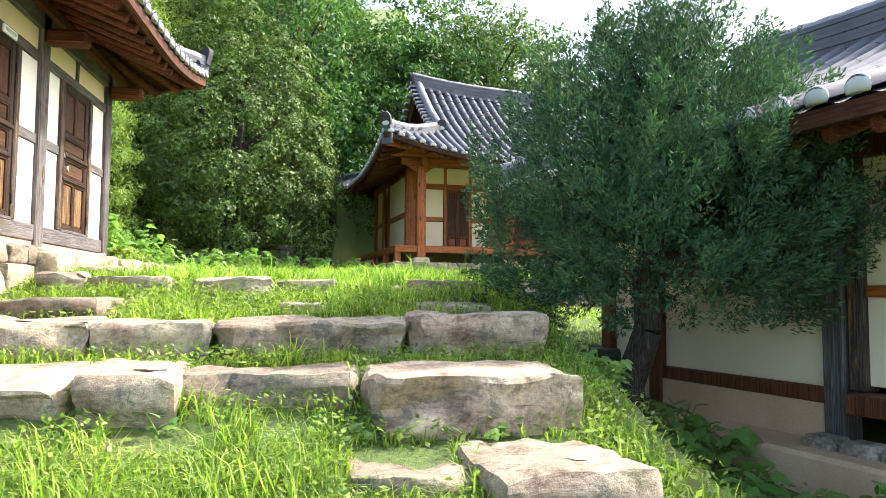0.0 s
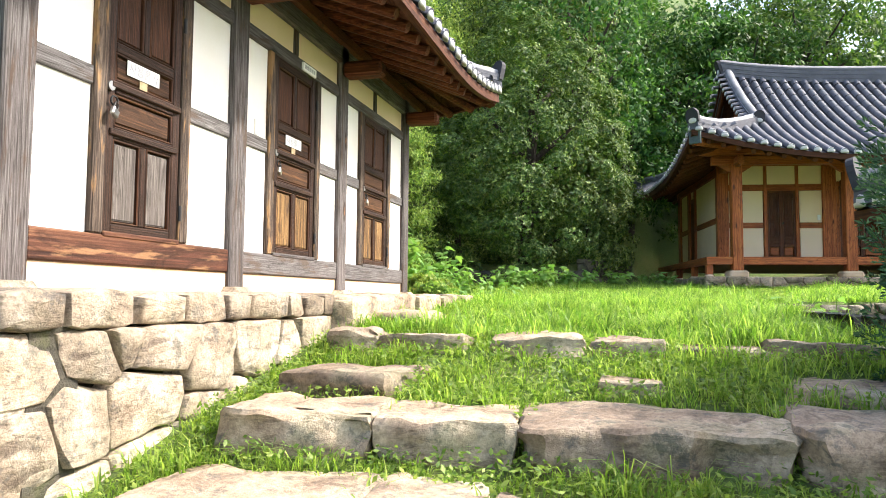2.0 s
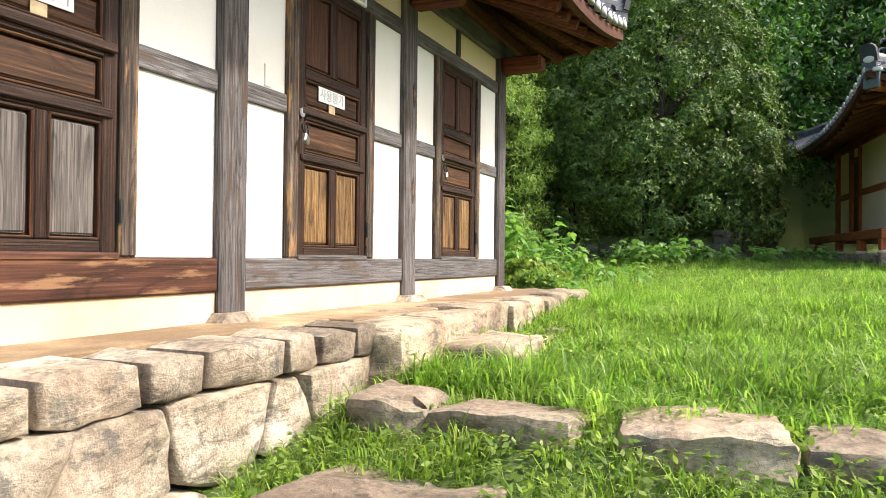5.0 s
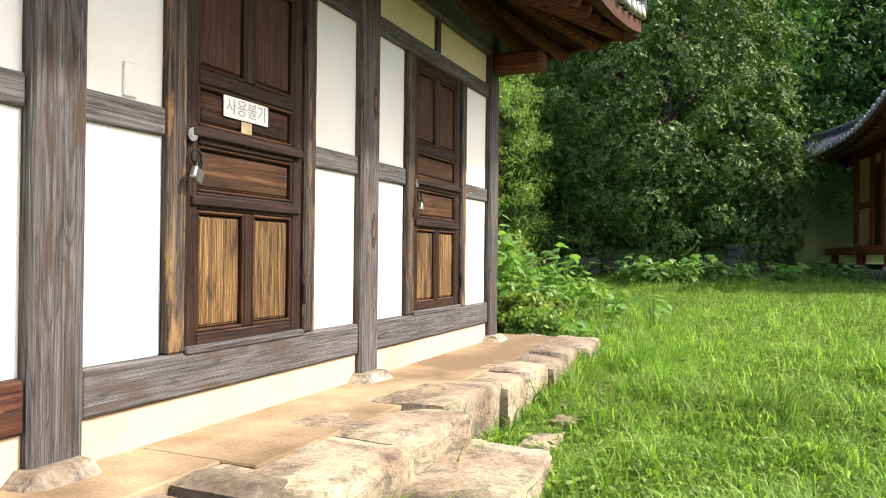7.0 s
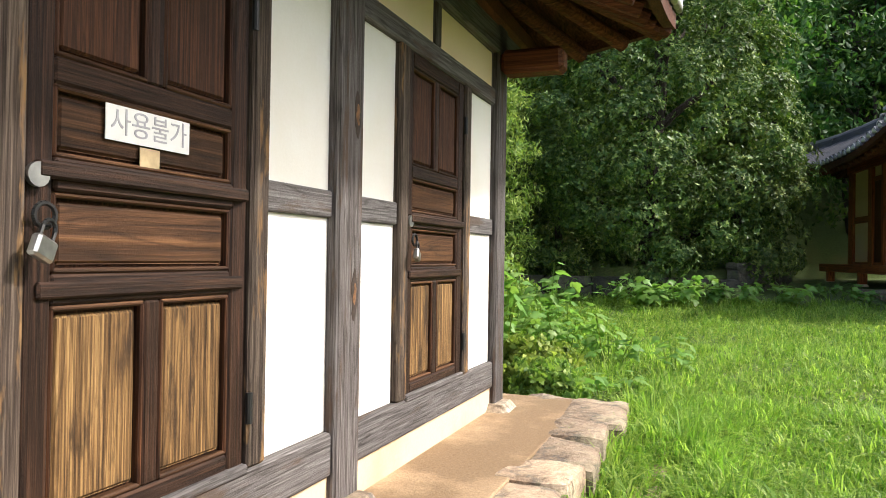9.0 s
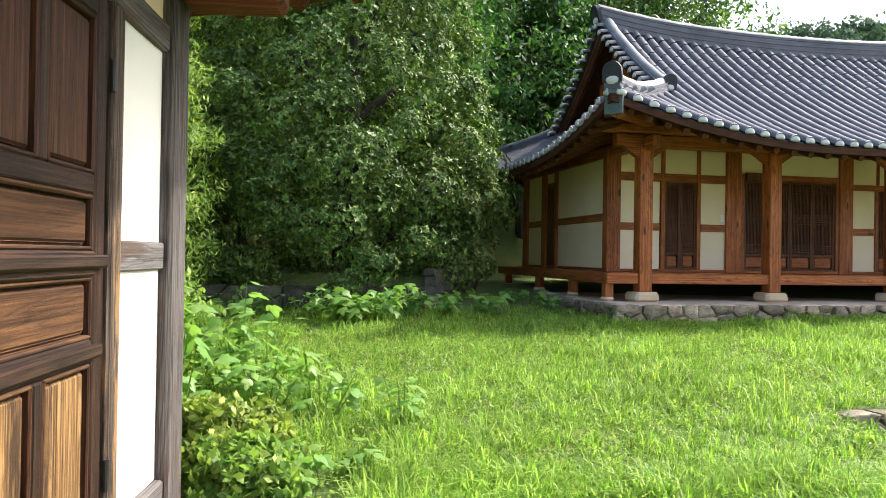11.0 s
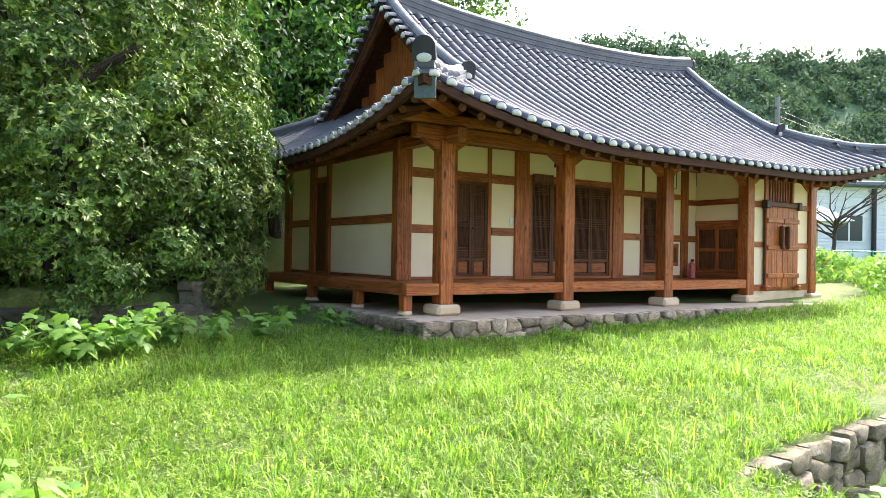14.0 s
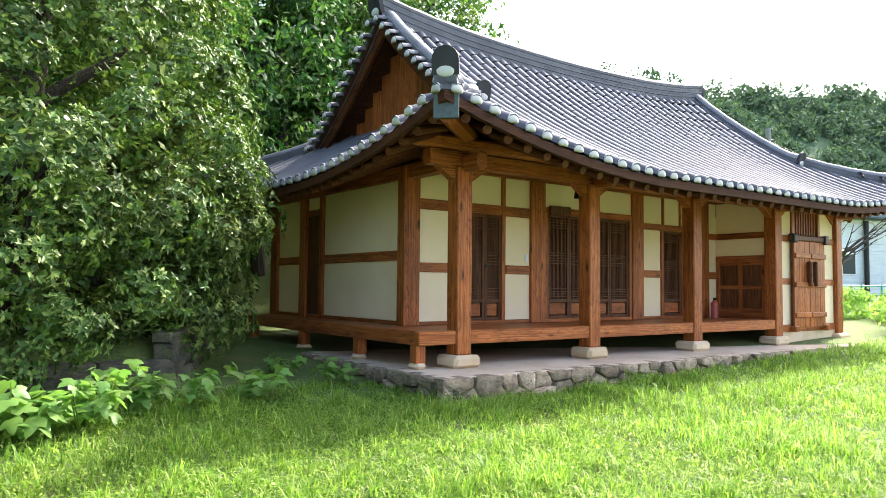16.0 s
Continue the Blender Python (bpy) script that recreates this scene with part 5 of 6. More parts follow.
for u in B_COLS:
    part("base_stone", base_stone(u, 0, 0.46, 0.42, 0.15), BASEPL, pine, "squared pale base stone")
for u, v in ((-0.66, 0.06), (-0.66, 1.55), (-0.66, 3.4), (-0.66, 5.6)):
    part("base_stone", base_stone(u, v, 0.2, 0.2, 0.07), BASEPL, pine)
for u in A_POSTS:
    part("base_stone", base_stone(u - 0.02, 0.06, 0.30, 0.32, 0.075, -0.05), WALLST, store, "rough tan base stone under the post")


# ---- plants ----
def lawn_points(n, box, keep):
    x0, x1, y0, y1 = box
    P = np.stack([rng.uniform(x0, x1, n), rng.uniform(y0, y1, n), np.zeros(n)], 1)
    ok = np.array([keep(x, y) for x, y, _ in P])
    P = P[ok]
    P[:, 2] = [ground_z(x, y) for x, y, _ in P]
    return P


def in_platform(x, y):
    dx, dy = x - 2.12, y - 19.06
    u, v = dx * math.cos(radians(8.2)) + dy * math.sin(radians(8.2)), -dx * math.sin(radians(8.2)) + dy * math.cos(radians(8.2))
    return -0.98 < u < 11 and -0.93 < v < 7.2


def on_lawn(x, y):
    if x < -2.34 and y < 10.62:
        return False
    if in_platform(x, y):
        return False
    if x < EDGE_X + 0.05:
        return y > 5.95 and not (x < -1.4 and y < 6.2)
    return y > terrace_y(x) + 0.05


def grass(name, boxes, height, width, label, per=7, lean=1.5):
    """Tufts of arching blades; their height and density drift over the ground."""
    V, F, c = [], [], 0
    for n, box, keep in boxes:
        C = lawn_points(n // per, box, keep)
        tall = np.array([1 + 0.55 * wave(x, y, 0.7, 3) + 0.75 * wave(x, y, 2.3, 5) for x, y, _ in C]) * rng.uniform(0.6, 1.35, len(C))
        tall = np.where(rng.uniform(0, 1, len(C)) < 0.05, tall * 1.5, np.maximum(tall, 0.35))
        P, tall = np.repeat(C, per, 0), np.repeat(tall, per)
        a = rng.uniform(0, 2 * math.pi, len(P))
        r = rng.uniform(0.0, 0.05, len(P))
        P = P + np.stack([r * np.cos(a), r * np.sin(a), np.zeros(len(P)) - 0.01], 1)
        v, f = blades(P, height * tall, width, lean, a + rng.normal(0, 0.7, len(P)))
        V.append(v)
        F.append(f + c)
        c += len(v)
    ob = new(name, mesh_of(name, np.concatenate(V), np.concatenate(F), GRASS))
    return tagged(ob, label, "grass", kind="stuff")


grass("lawn_grass", [(110000, (-2.4, 1.5, 5.95, 11.5), on_lawn), (110000, (-6.5, 4.0, 11.5, 18.5), on_lawn), (40000, (4.0, 13.0, 14.0, 19.8), on_lawn), (12000, (3.2, 10.0, 15.0, 18.4), on_lawn), (10000, (-7, 1.2, 18.0, 19.4), on_lawn)], 0.115, 0.0085, "tall bright green meadow grass")


def in_steps(x, y):
    for x0, x1, y0, y1, top, h in STEPS:
        if x0 + 0.03 < x < x1 - 0.03 and y0 + 0.0 < y < y1 - 0.10:
            return False
    return True


def step_weeds(x, y):
    return in_steps(x, y) and wave(x, y, 1.7, 8) > -0.6


grass("step_grass", [(44000, (-2.35, 1.35, 1.2, 5.95), step_weeds), (2500, (-2.4, -1.5, 4.6, 7.0), lambda x, y: in_steps(x, y) and x > -2.36), (5000, (1.5, 4.5, 7.6, 13.0), lambda x, y: y < terrace_y(x) - 0.3)], 0.105, 0.006, "short grass growing between the step stones")


def weeds():
    P = np.concatenate([lawn_points(34000, (-2.35, 1.35, 1.2, 5.9), step_weeds), lawn_points(7000, (1.4, 4.2, 2.5, 7.2), lambda x, y: wave(x, y, 1.2, 2) > -0.4 and x < 2.9 + 0.27 * (6.5 - y)),
                        lawn_points(95000, (-6.0, 2.5, 6.2, 18.8), lambda x, y: on_lawn(x, y) and wave(x, y, 0.9, 6) > -0.3), lawn_points(8000, (2, 11, 14.2, 18.5), on_lawn), lawn_points(3000, (1.6, 5.0, 7.6, 13.5), lambda x, y: y < terrace_y(x) - 0.3), lawn_points(6000, (-8, 0.8, 17.2, 19.2), on_lawn)])
    P[:, 2] += rng.uniform(0.01, 0.10, len(P))
    v, f = leaf_cloud(P, np.tile([[0, 0, 1.0]], (len(P), 1)), 0.036, 0.5, 0.55)
    return tagged(new("low_weeds", mesh_of("low_weeds", v, f, WEED)), "low leafy weeds and clover over the soil", "weeds", kind="stuff")


weeds()


def heart_leaf():
    """A broad, lobed leaf along +y, slightly cupped."""
    out = [(0, 0), (0.20, -0.14), (0.44, 0.02), (0.56, 0.40), (0.27, 0.46), (0.20, 0.76), (0, 1.06)]
    V = [(x, y, -0.10 * abs(x) - 0.18 * y * y) for x, y in out] + [(-x, y, -0.10 * abs(x) - 0.18 * y * y) for x, y in out[1:-1]] + [(0, 0.4, 0.02)]
    ring = [0, 1, 2, 3, 4, 5, 6, 11, 10, 9, 8, 7]
    F = [(12, ring[i], ring[(i + 1) % 12]) for i in range(12)]
    return mesh_of("leaf", V, F, BROAD, True)


LEAF_ME = heart_leaf()


def broad_plant(x, y, height, spread, count, size, seed, label="leafy weed with broad pale green leaves"):
    r = random.Random(seed)
    z0 = ground_z(x, y)
    plant = thing("broadleaf_weed", pose(x, y, z0 - 0.02), label, "plant", "broad-leaved weeds")
    stems = max(2, count // 7)
    for s in range(stems):
        a, d = r.uniform(0, 6.28), spread * math.sqrt(r.random())
        topz = height * r.uniform(0.7, 1.1) * (1 - 0.35 * d / spread)
        tip = Vector((d * math.cos(a), d * math.sin(a), topz))
        base = tip * 0.25
        base.z = 0
        part("stem", rod(base, tip, 0.008, 0.004, 5), WEED, plant)
        k = max(3, count // stems)
        for i in range(k):
            t = 0.35 + 0.65 * (i + 1) / k
            p = base.lerp(tip, t)
            yaw = r.uniform(0, 360)
            ob = new("leaf", LEAF_ME)
            ob.parent = plant
            s1 = size * r.uniform(0.5, 1.05)
            q = p + Vector((-math.sin(radians(yaw)), math.cos(radians(yaw)), 0.1)) * 0.05
            ob.matrix_local = pose(*q, r.uniform(-48, 14), r.uniform(-26, 26), yaw) @ Matrix.Diagonal((s1, s1, s1, 1))


PLANTS = [(-3.2, 12.8, 0.75, 0.45, 60, 0.165), (-2.75, 12.7, 0.62, 0.32, 34, 0.16), (-2.1, 12.5, 0.55, 0.2, 16, 0.16), (-2.6, 11.35, 0.3, 0.35, 30, 0.15), (-2.9, 11.0, 0.3, 0.25, 20, 0.14),
          (-3.7, 11.9, 1.1, 0.5, 60, 0.21), (-4.3, 12.8, 1.6, 0.6, 80, 0.23), (-3.5, 13.3, 1.1, 0.55, 64, 0.21), (-5.2, 13.6, 1.7, 0.7, 76, 0.23), (-4.2, 14.2, 0.7, 0.5, 34, 0.17),
          (-2.35, 17.9, 0.75, 0.45, 54, 0.23), (-3.3, 18.2, 0.65, 0.5, 40, 0.2), (-1.4, 18.5, 0.6, 0.4, 38, 0.2), (-4.6, 18.2, 0.6, 0.6, 40, 0.18), (-5.9, 17.8, 0.6, 0.6, 40, 0.18), (0.45, 19.3, 0.42, 0.35, 30, 0.16), (0.15, 20.3, 0.4, 0.35, 24, 0.16),
          (-2.9, 17.7, 0.6, 0.4, 40, 0.26), (-0.7, 18.8, 0.55, 0.4, 36, 0.24), (-2.0, 18.7, 0.6, 0.4, 36, 0.24),
          (1.85, 12.1, 0.75, 0.3, 26, 0.2), (2.3, 11.8, 0.7, 0.35, 24, 0.2), (2.0, 11.2, 0.55, 0.3, 18, 0.18),
          (2.3, 5.95, 0.42, 0.45, 44, 0.16), (2.6, 5.55, 0.42, 0.4, 40, 0.17), (1.95, 6.4, 0.3, 0.35, 30, 0.14), (2.45, 4.55, 0.36, 0.4, 36, 0.15), (1.75, 5.6, 0.3, 0.3, 30, 0.13), (2.7, 3.9, 0.3, 0.35, 30, 0.14),
          (2.72, 5.15, 0.45, 0.35, 44, 0.19), (2.6, 4.2, 0.4, 0.4, 46, 0.19), (2.95, 3.75, 0.4, 0.35, 40, 0.18), (2.3, 6.35, 0.45, 0.35, 44, 0.18), (2.0, 4.6, 0.3, 0.3, 36, 0.16),
          (1.65, 4.7, 0.26, 0.28, 30, 0.12), (1.5, 4.1, 0.2, 0.25, 26, 0.11), (1.9, 4.0, 0.26, 0.3, 30, 0.13), (2.2, 3.5, 0.26, 0.3, 26, 0.13),
          (-0.72, 3.2, 0.14, 0.1, 9, 0.085), (0.02, 3.12, 0.1, 0.15, 9, 0.08), (0.62, 3.1, 0.1, 0.15, 9, 0.07)]
for k, p in enumerate(PLANTS):
    broad_plant(p[0], p[1], p[2], p[3], int(p[4] * 1.75), p[5] * 0.78, 100 + k)


def crown(centre, radii, clumps, per, size, seed, shell=0.75, aspect=0.45, flop=0.7, lift=0.25, floor=-1.0, taper=0.0):
    """Leaves gathered in clumps near the skin of an ellipsoid with a lumpy outline."""
    g = np.random.default_rng(seed)
    D = unit(g.normal(0, 1, (clumps, 3)))
    D = D[D[:, 2] > floor]
    lump = np.array([1 + 0.22 * noise.noise(Vector(d) * 2.3 + Vector((seed, 0, 0))) + 0.16 * noise.noise(Vector(d) * 6 + Vector((0, seed, 0))) for d in D])[:, None]
    depth = g.uniform(shell, 1.02, (len(D), 1))
    C = D * np.array([radii]) * lump * depth
    C[:, :2] *= 1 - taper * np.clip(D[:, 2:3] * 0.8 + 0.25, 0, 1) ** 1.3
    spread = float(np.mean(radii)) * 2.6 / math.sqrt(clumps)
    n = len(C)
    O = g.normal(0, 1, (n, per, 3))
    O = unit(O) * g.uniform(0.2, 1.0, (n, per, 1)) ** 0.6 * spread
    O[:, :, 2] *= 0.65
    P = (C[:, None, :] + O).reshape(-1, 3) + np.array([centre])
    N = unit(np.repeat(D, per, 0) * 0.7 + unit(O.reshape(-1, 3)) * 0.6 + np.array([[0, 0, lift]]))
    return leaf_cloud(P, N, size, aspect, flop, 0.35)


def leaf_set(P, D, N, L, aspect):
    """Folded leaves at P along D, facing N."""
    n = len(P)
    S = unit(np.cross(D, N))
    N = np.cross(S, D)
    L = np.broadcast_to(np.asarray(L), (n,))[:, None]
    v = np.empty((n, 4, 3))
    v[:, 0] = P
    v[:, 1] = P + D * L * 0.5 + S * L * aspect * 0.5 + N * L * 0.06
    v[:, 2] = P + D * L - N * L * 0.14
    v[:, 3] = P + D * L * 0.5 - S * L * aspect * 0.5 + N * L * 0.06
    i = np.arange(n)[:, None] * 4
    f = np.concatenate([i + np.array([[0, 1, 2]]), i + np.array([[0, 2, 3]])], 1).reshape(-1, 3)
    return v.reshape(-1, 3), f


def boss_crown(centre, radii, bosses, rosettes, leaves, size, seed, boss, floor=-0.6, aspect=0.34):
    """A crown of rounded bosses, each set with whorls of leaves that open outwards."""
    g = np.random.default_rng(seed)
    D = unit(g.normal(0, 1, (bosses * 3, 3)))
    D = D[D[:, 2] > floor][:bosses]
    n = len(D)
    lump = np.array([1 + 0.20 * noise.noise(Vector(d) * 2.0 + Vector((seed, 0, 0))) for d in D])[:, None]
    C = D * np.array([radii]) * lump * g.uniform(0.82, 1.03, (n, 1))
    R = boss * g.uniform(0.6, 1.35, (n, 1, 1))
    E = unit(g.normal(0, 0.75, (n, rosettes, 3)) + D[:, None, :] * 0.9 + np.array([[[0, 0, 0.35]]]))
    W = (C[:, None, :] + E * R * g.uniform(0.75, 1.08, (n, rosettes, 1)) * np.array([[[1, 1, 0.8]]])).reshape(-1, 3)
    E = unit(E.reshape(-1, 3) + np.array([[0, 0, 0.25]]))
    W, E = np.repeat(W, leaves, 0), np.repeat(E, leaves, 0)
    T = unit(np.cross(E, g.normal(0, 1, E.shape)))
    A = unit(T + E * g.uniform(0.0, 0.8, (len(E), 1)))
    L = size * g.uniform(0.6, 1.25, len(E))
    return leaf_set(W + np.array([centre]), A, unit(E + g.normal(0, 0.25, E.shape)), L, aspect)


def tufted_crown(centre, radii, tufts, needles, length, size, seed, floor=-0.7, taper=0.4):
    """Upward-leaning sprays of short needles, close together, with a ragged outline."""
    g = np.random.default_rng(seed)
    D = unit(g.normal(0, 1, (tufts * 3, 3)))
    D = D[D[:, 2] > floor][:tufts]
    n = len(D)
    lump = np.array([1 + 0.16 * noise.noise(Vector(d) * 2.6 + Vector((seed, 3, 0))) + 0.14 * noise.noise(Vector(d) * 7 + Vector((2, seed, 0))) for d in D])[:, None]
    deep = 1 - 0.42 * g.uniform(0, 1, (n, 1)) ** 1.8
    C = D * np.array([radii]) * lump * deep
    C[:, :2] *= 1 - taper * np.clip(D[:, 2:3], 0, 1) ** 1.4
    A = unit(D * 0.75 + np.array([[0, 0, 0.75]]) + g.normal(0, 0.22, (n, 3)))
    T = length * g.uniform(0.6, 1.35, (n, 1, 1))
    t = g.uniform(0, 1, (n, needles, 1))
    side = unit(np.cross(A[:, None, :], g.normal(0, 1, (n, needles, 3))))
    fat = 0.38 * T * (1 - t) ** 0.7 * (0.35 + t * 1.6).clip(0, 1) * g.uniform(0.3, 1.0, (n, needles, 1))
    P = (C[:, None, :] + A[:, None, :] * T * (t - 0.35) + side * fat).reshape(-1, 3) + np.array([centre])
    dirs = unit(np.repeat(A, needles, 0) * 0.8 + side.reshape(-1, 3) * 0.75 + g.normal(0, 0.25, (n * needles, 3)))
    return leaf_set(P, dirs, unit(side.reshape(-1, 3) + np.array([[0, 0, 0.6]])), size * g.uniform(0.6, 1.3, len(P)), 0.3)


def limb(bm, a, b, r0, r1, seed):
    """A bent, tapered limb in four lengths."""
    a, b = Vector(a), Vector(b)
    prev = a
    for i in range(1, 5):
        t = i / 4
        p = a.lerp(b, t) + Vector((noise.noise((seed, t * 3, 0)), noise.noise((t * 3, seed, 1)), 0)) * (b - a).length * 0.07 * (1 if i < 4 else 0)
        rod(prev, p, r0 + (r1 - r0) * (i - 1) / 4, r0 + (r1 - r0) * t, 8, bm)
        prev = p


def tree(name, m, label, height, radii, clumps, per, size, mat, seed, trunk_r=0.16, base=0.35, category="tree", group="", floor=-0.75, aspect=0.45):
    t = thing(name, m, label, category, group)
    bm = bmesh.new()
    top = Vector((0, 0, height))
    limb(bm, (0, 0, -0.3), (0.05 * height * math.sin(seed), 0.05 * height * math.cos(seed), height * 0.75), trunk_r, trunk_r * 0.35, seed)
    g = random.Random(seed)
    for k in range(7):
        a, z = g.uniform(0, 6.28), height * g.uniform(base, 0.7)
        limb(bm, (0, 0, z), (radii[0] * 0.7 * math.cos(a), radii[1] * 0.7 * math.sin(a), z + radii[2] * 0.5), trunk_r * 0.4, trunk_r * 0.1, seed + k)
    part("trunk", bm, BARK, t)
    v, f = crown((0, 0, height - radii[2]), radii, clumps, per, size, seed, floor=floor, aspect=aspect)
    part("crown", mesh_of("crown", v, f, mat), mat, t)
    return t


for k, (x, y, rx, ry, rz) in enumerate(((-3.3, 11.6, 0.5, 0.5, 0.26), (-3.0, 11.1, 0.35, 0.4, 0.22), (-4.6, 13.8, 0.9, 1.0, 0.7))):
    mound = thing("weed_mound", pose(x, y, ground_z(x, y)), "mound of small-leaved green weeds", "weeds", "weed mounds by the terrace")
    v, f = crown((0, 0, rz * 0.6), (rx, ry, rz), 110, 46, 0.07, 300 + k, 0.5, 0.55)
    part("leaves", mesh_of("leaves", v, f, WEED), WEED, mound)

# the clipped-looking evergreen beside the pine house
big = thing("evergreen_tree", pose(-3.1, 21.0, 2.4), "huge rounded evergreen tree with glossy leaves down to the ground", "tree")
bm = bmesh.new()
limb(bm, (0, 0, -0.2), (0.1, 0, 5.2), 0.26, 0.08, 3)
for k in range(12):
    a = k * 2.4
    limb(bm, (0, 0, 0.6 + 0.3 * k), (1.9 * math.cos(a), 1.9 * math.sin(a), 1.4 + 0.42 * k), 0.1, 0.03, k)
part("trunk", bm, BARK, big)
v, f = boss_crown((0, 0, 2.9), (2.5, 2.7, 4.0), 310, 62, 8, 0.076, 12, 0.50, -0.68, 0.46)
v2, f2 = crown((0, 0, 2.9), (2.0, 2.2, 3.5), 340, 56, 0.12, 13, 0.8, 0.5, 0.8, 0.2, -0.7)
part("crown", mesh_of("crown", np.concatenate([v, v2]), np.concatenate([f, f2 + len(v)]), BUSHLF), BUSHLF, big)
# lower evergreens that fill the foot of the wood
lobe = thing("evergreen_shrub", pose(-1.5, 20.9, 2.35), "smaller rounded evergreen with glossy leaves beside the wall", "shrub", "evergreen shrubs by the wall")
bm = bmesh.new()
limb(bm, (0, 0, -0.2), (0.1, 0, 2.2), 0.1, 0.04, 4)
part("trunk", bm, BARK, lobe)
v, f = boss_crown((0, 0, 1.35), (1.2, 1.2, 1.6), 75, 50, 8, 0.085, 19, 0.42, -0.8, 0.42)
part("crown", mesh_of("crown", v, f, BUSHLF), BUSHLF, lobe)
for x, y, z, turn, sc in ((-4.9, 20.4, 2.3, 60, 1.1), (-6.5, 20.6, 2.2, 150, 1.0), (-8.2, 20.2, 2.2, 250, 1.05)):
    copy_thing(lobe, pose(x, y, z, 0, 0, turn)).scale = (sc, sc, sc)

# the wood on the slope behind
KINDS = [tree("forest_tree", pose(-14, 40, 0), "leafy forest tree on the slope", 8.5, (2.6, 2.6, 3.4), 160, 46, 0.2, FOREST, 31, 0.2, 0.3, "tree", "trees on the slope"),
         tree("forest_tree", pose(-16, 42, 0), "leafy forest tree on the slope", 10.0, (2.4, 2.4, 4.2), 160, 46, 0.2, FOREST, 37, 0.2, 0.3, "tree", "trees on the slope"),
         tree("bamboo_clump", pose(-12, 43, 0), "feathery yellow-green bamboo clump on the slope", 9.0, (1.9, 1.9, 4.3), 190, 56, 0.21, BAMBOO, 41, 0.06, 0.2, "bamboo", "bamboo on the slope", -0.95, 0.22),
         tree("forest_tree", pose(-9, 44, 0), "low leafy tree on the slope", 6.0, (2.5, 2.5, 2.7), 150, 46, 0.19, FOREST, 47, 0.15, 0.2, "tree", "trees on the slope", -0.95)]
g = random.Random(17)
spots = []
for row, y in enumerate((25.0, 26.8, 28.8, 31.2, 34.5)):
    x = -24 + g.uniform(0, 2)
    while x < 4.0 + (y - 24.0) * 0.52:
        spots.append((x + g.uniform(-0.6, 0.6), y + g.uniform(-0.8, 0.8) + (2.6 if x > -1.5 else 0), row))
        x += (2.3, 2.5, 2.8, 3.2, 3.6, 4.2, 4.8)[row]
for yy in (12.0, 15.0, 18.0, 21.0):
    spots += [(-11.5 + g.uniform(-1, 1), yy, 1), (-15.0 + g.uniform(-1, 1), yy + 1.5, 2)]
spots += [(6.3, 31.0, 4), (8.2, 33.0, 4), (9.8, 35.5, 4), (6.5, 36.5, 4), (9.0, 39.5, 4), (11.5, 39.5, 4), (4.0, 33.5, 4)]
used = set()
for x, y, row in spots:
    if math.hypot(x + 3.1, y - 21.0) < 4.4:
        continue
    k = g.choice((0, 1, 2, 2, 2, 3)) if row < 5 else g.choice((0, 1))
    if row == 0:
        k = g.choice((2, 3, 3))
    if x > -5.0:
        k = g.choice((0, 1, 3))
    s = g.uniform(0.8, 1.2)
    z = ground_z(x, y) - 0.1
    m = pose(x, y, z, 0, 0, g.uniform(0, 360))
    if k not in used:
        used.add(k)
        KINDS[k].matrix_world = m
        continue
    ob = copy_thing(KINDS[k], m)
    ob.scale = (s, s, s * g.uniform(0.9, 1.15))

for x, y, sc in ((-6.9, 21.2, 0.8), (-8.4, 19.6, 0.85), (-6.6, 23.6, 0.9), (-9.6, 22.0, 0.95), (-7.8, 24.5, 1.0), (-10.5, 18.0, 0.9)):
    ob = copy_thing(KINDS[2], pose(x, y, ground_z(x, y) - 0.1, 0, 0, 40 * x))
    ob.scale = (sc, sc, sc * 1.05)

# young bamboo between the storehouse and the evergreen
for x, y, sc in ((-5.8, 17.5, 0.56), (-6.6, 16.4, 0.5), (-7.1, 18.2, 0.62)):
    ob = copy_thing(KINDS[2], pose(x, y, ground_z(x, y) - 0.1, 0, 0, 70 * x))
    ob.scale = (sc, sc, sc)

# the juniper beside the steps
jun = thing("juniper_tree", pose(2.12, 5.12, 0.08), "dark green juniper with a dense rounded crown", "tree")
bm = bmesh.new()
limb(bm, (0, 0, -0.15), (0.12, 0.0, 1.5), 0.135, 0.095, 5)
limb(bm, (0.12, 0, 1.5), (0.3, 0, 3.2), 0.09, 0.03, 6)
g = random.Random(9)
for k in range(14):
    a, z = k * 2.4, 1.6 + 0.1 * k
    limb(bm, (0.2, 0, z), (0.3 + 0.85 * math.cos(a) * (1 - 0.03 * k), 0.8 * math.sin(a) * (1 - 0.03 * k), z + 0.35), 0.035, 0.01, k)
part("trunk", bm, BARK, jun, "grey-brown ridged trunk")
v, f = tufted_crown((0.27, -0.02, 2.12), (1.42, 1.25, 1.42), 1250, 96, 0.31, 0.04, 22, -0.72, 0.5)
v2, f2 = crown((0.27, -0.02, 2.12), (0.98, 0.9, 1.0), 230, 44, 0.075, 23, 0.5, 0.4, 0.7, 0.4, -0.8, 0.4)
v, f = np.concatenate([v, v2]), np.concatenate([f, f2 + len(v)])
part("crown", mesh_of("crown", v, f, JUNIPER), JUNIPER, jun)

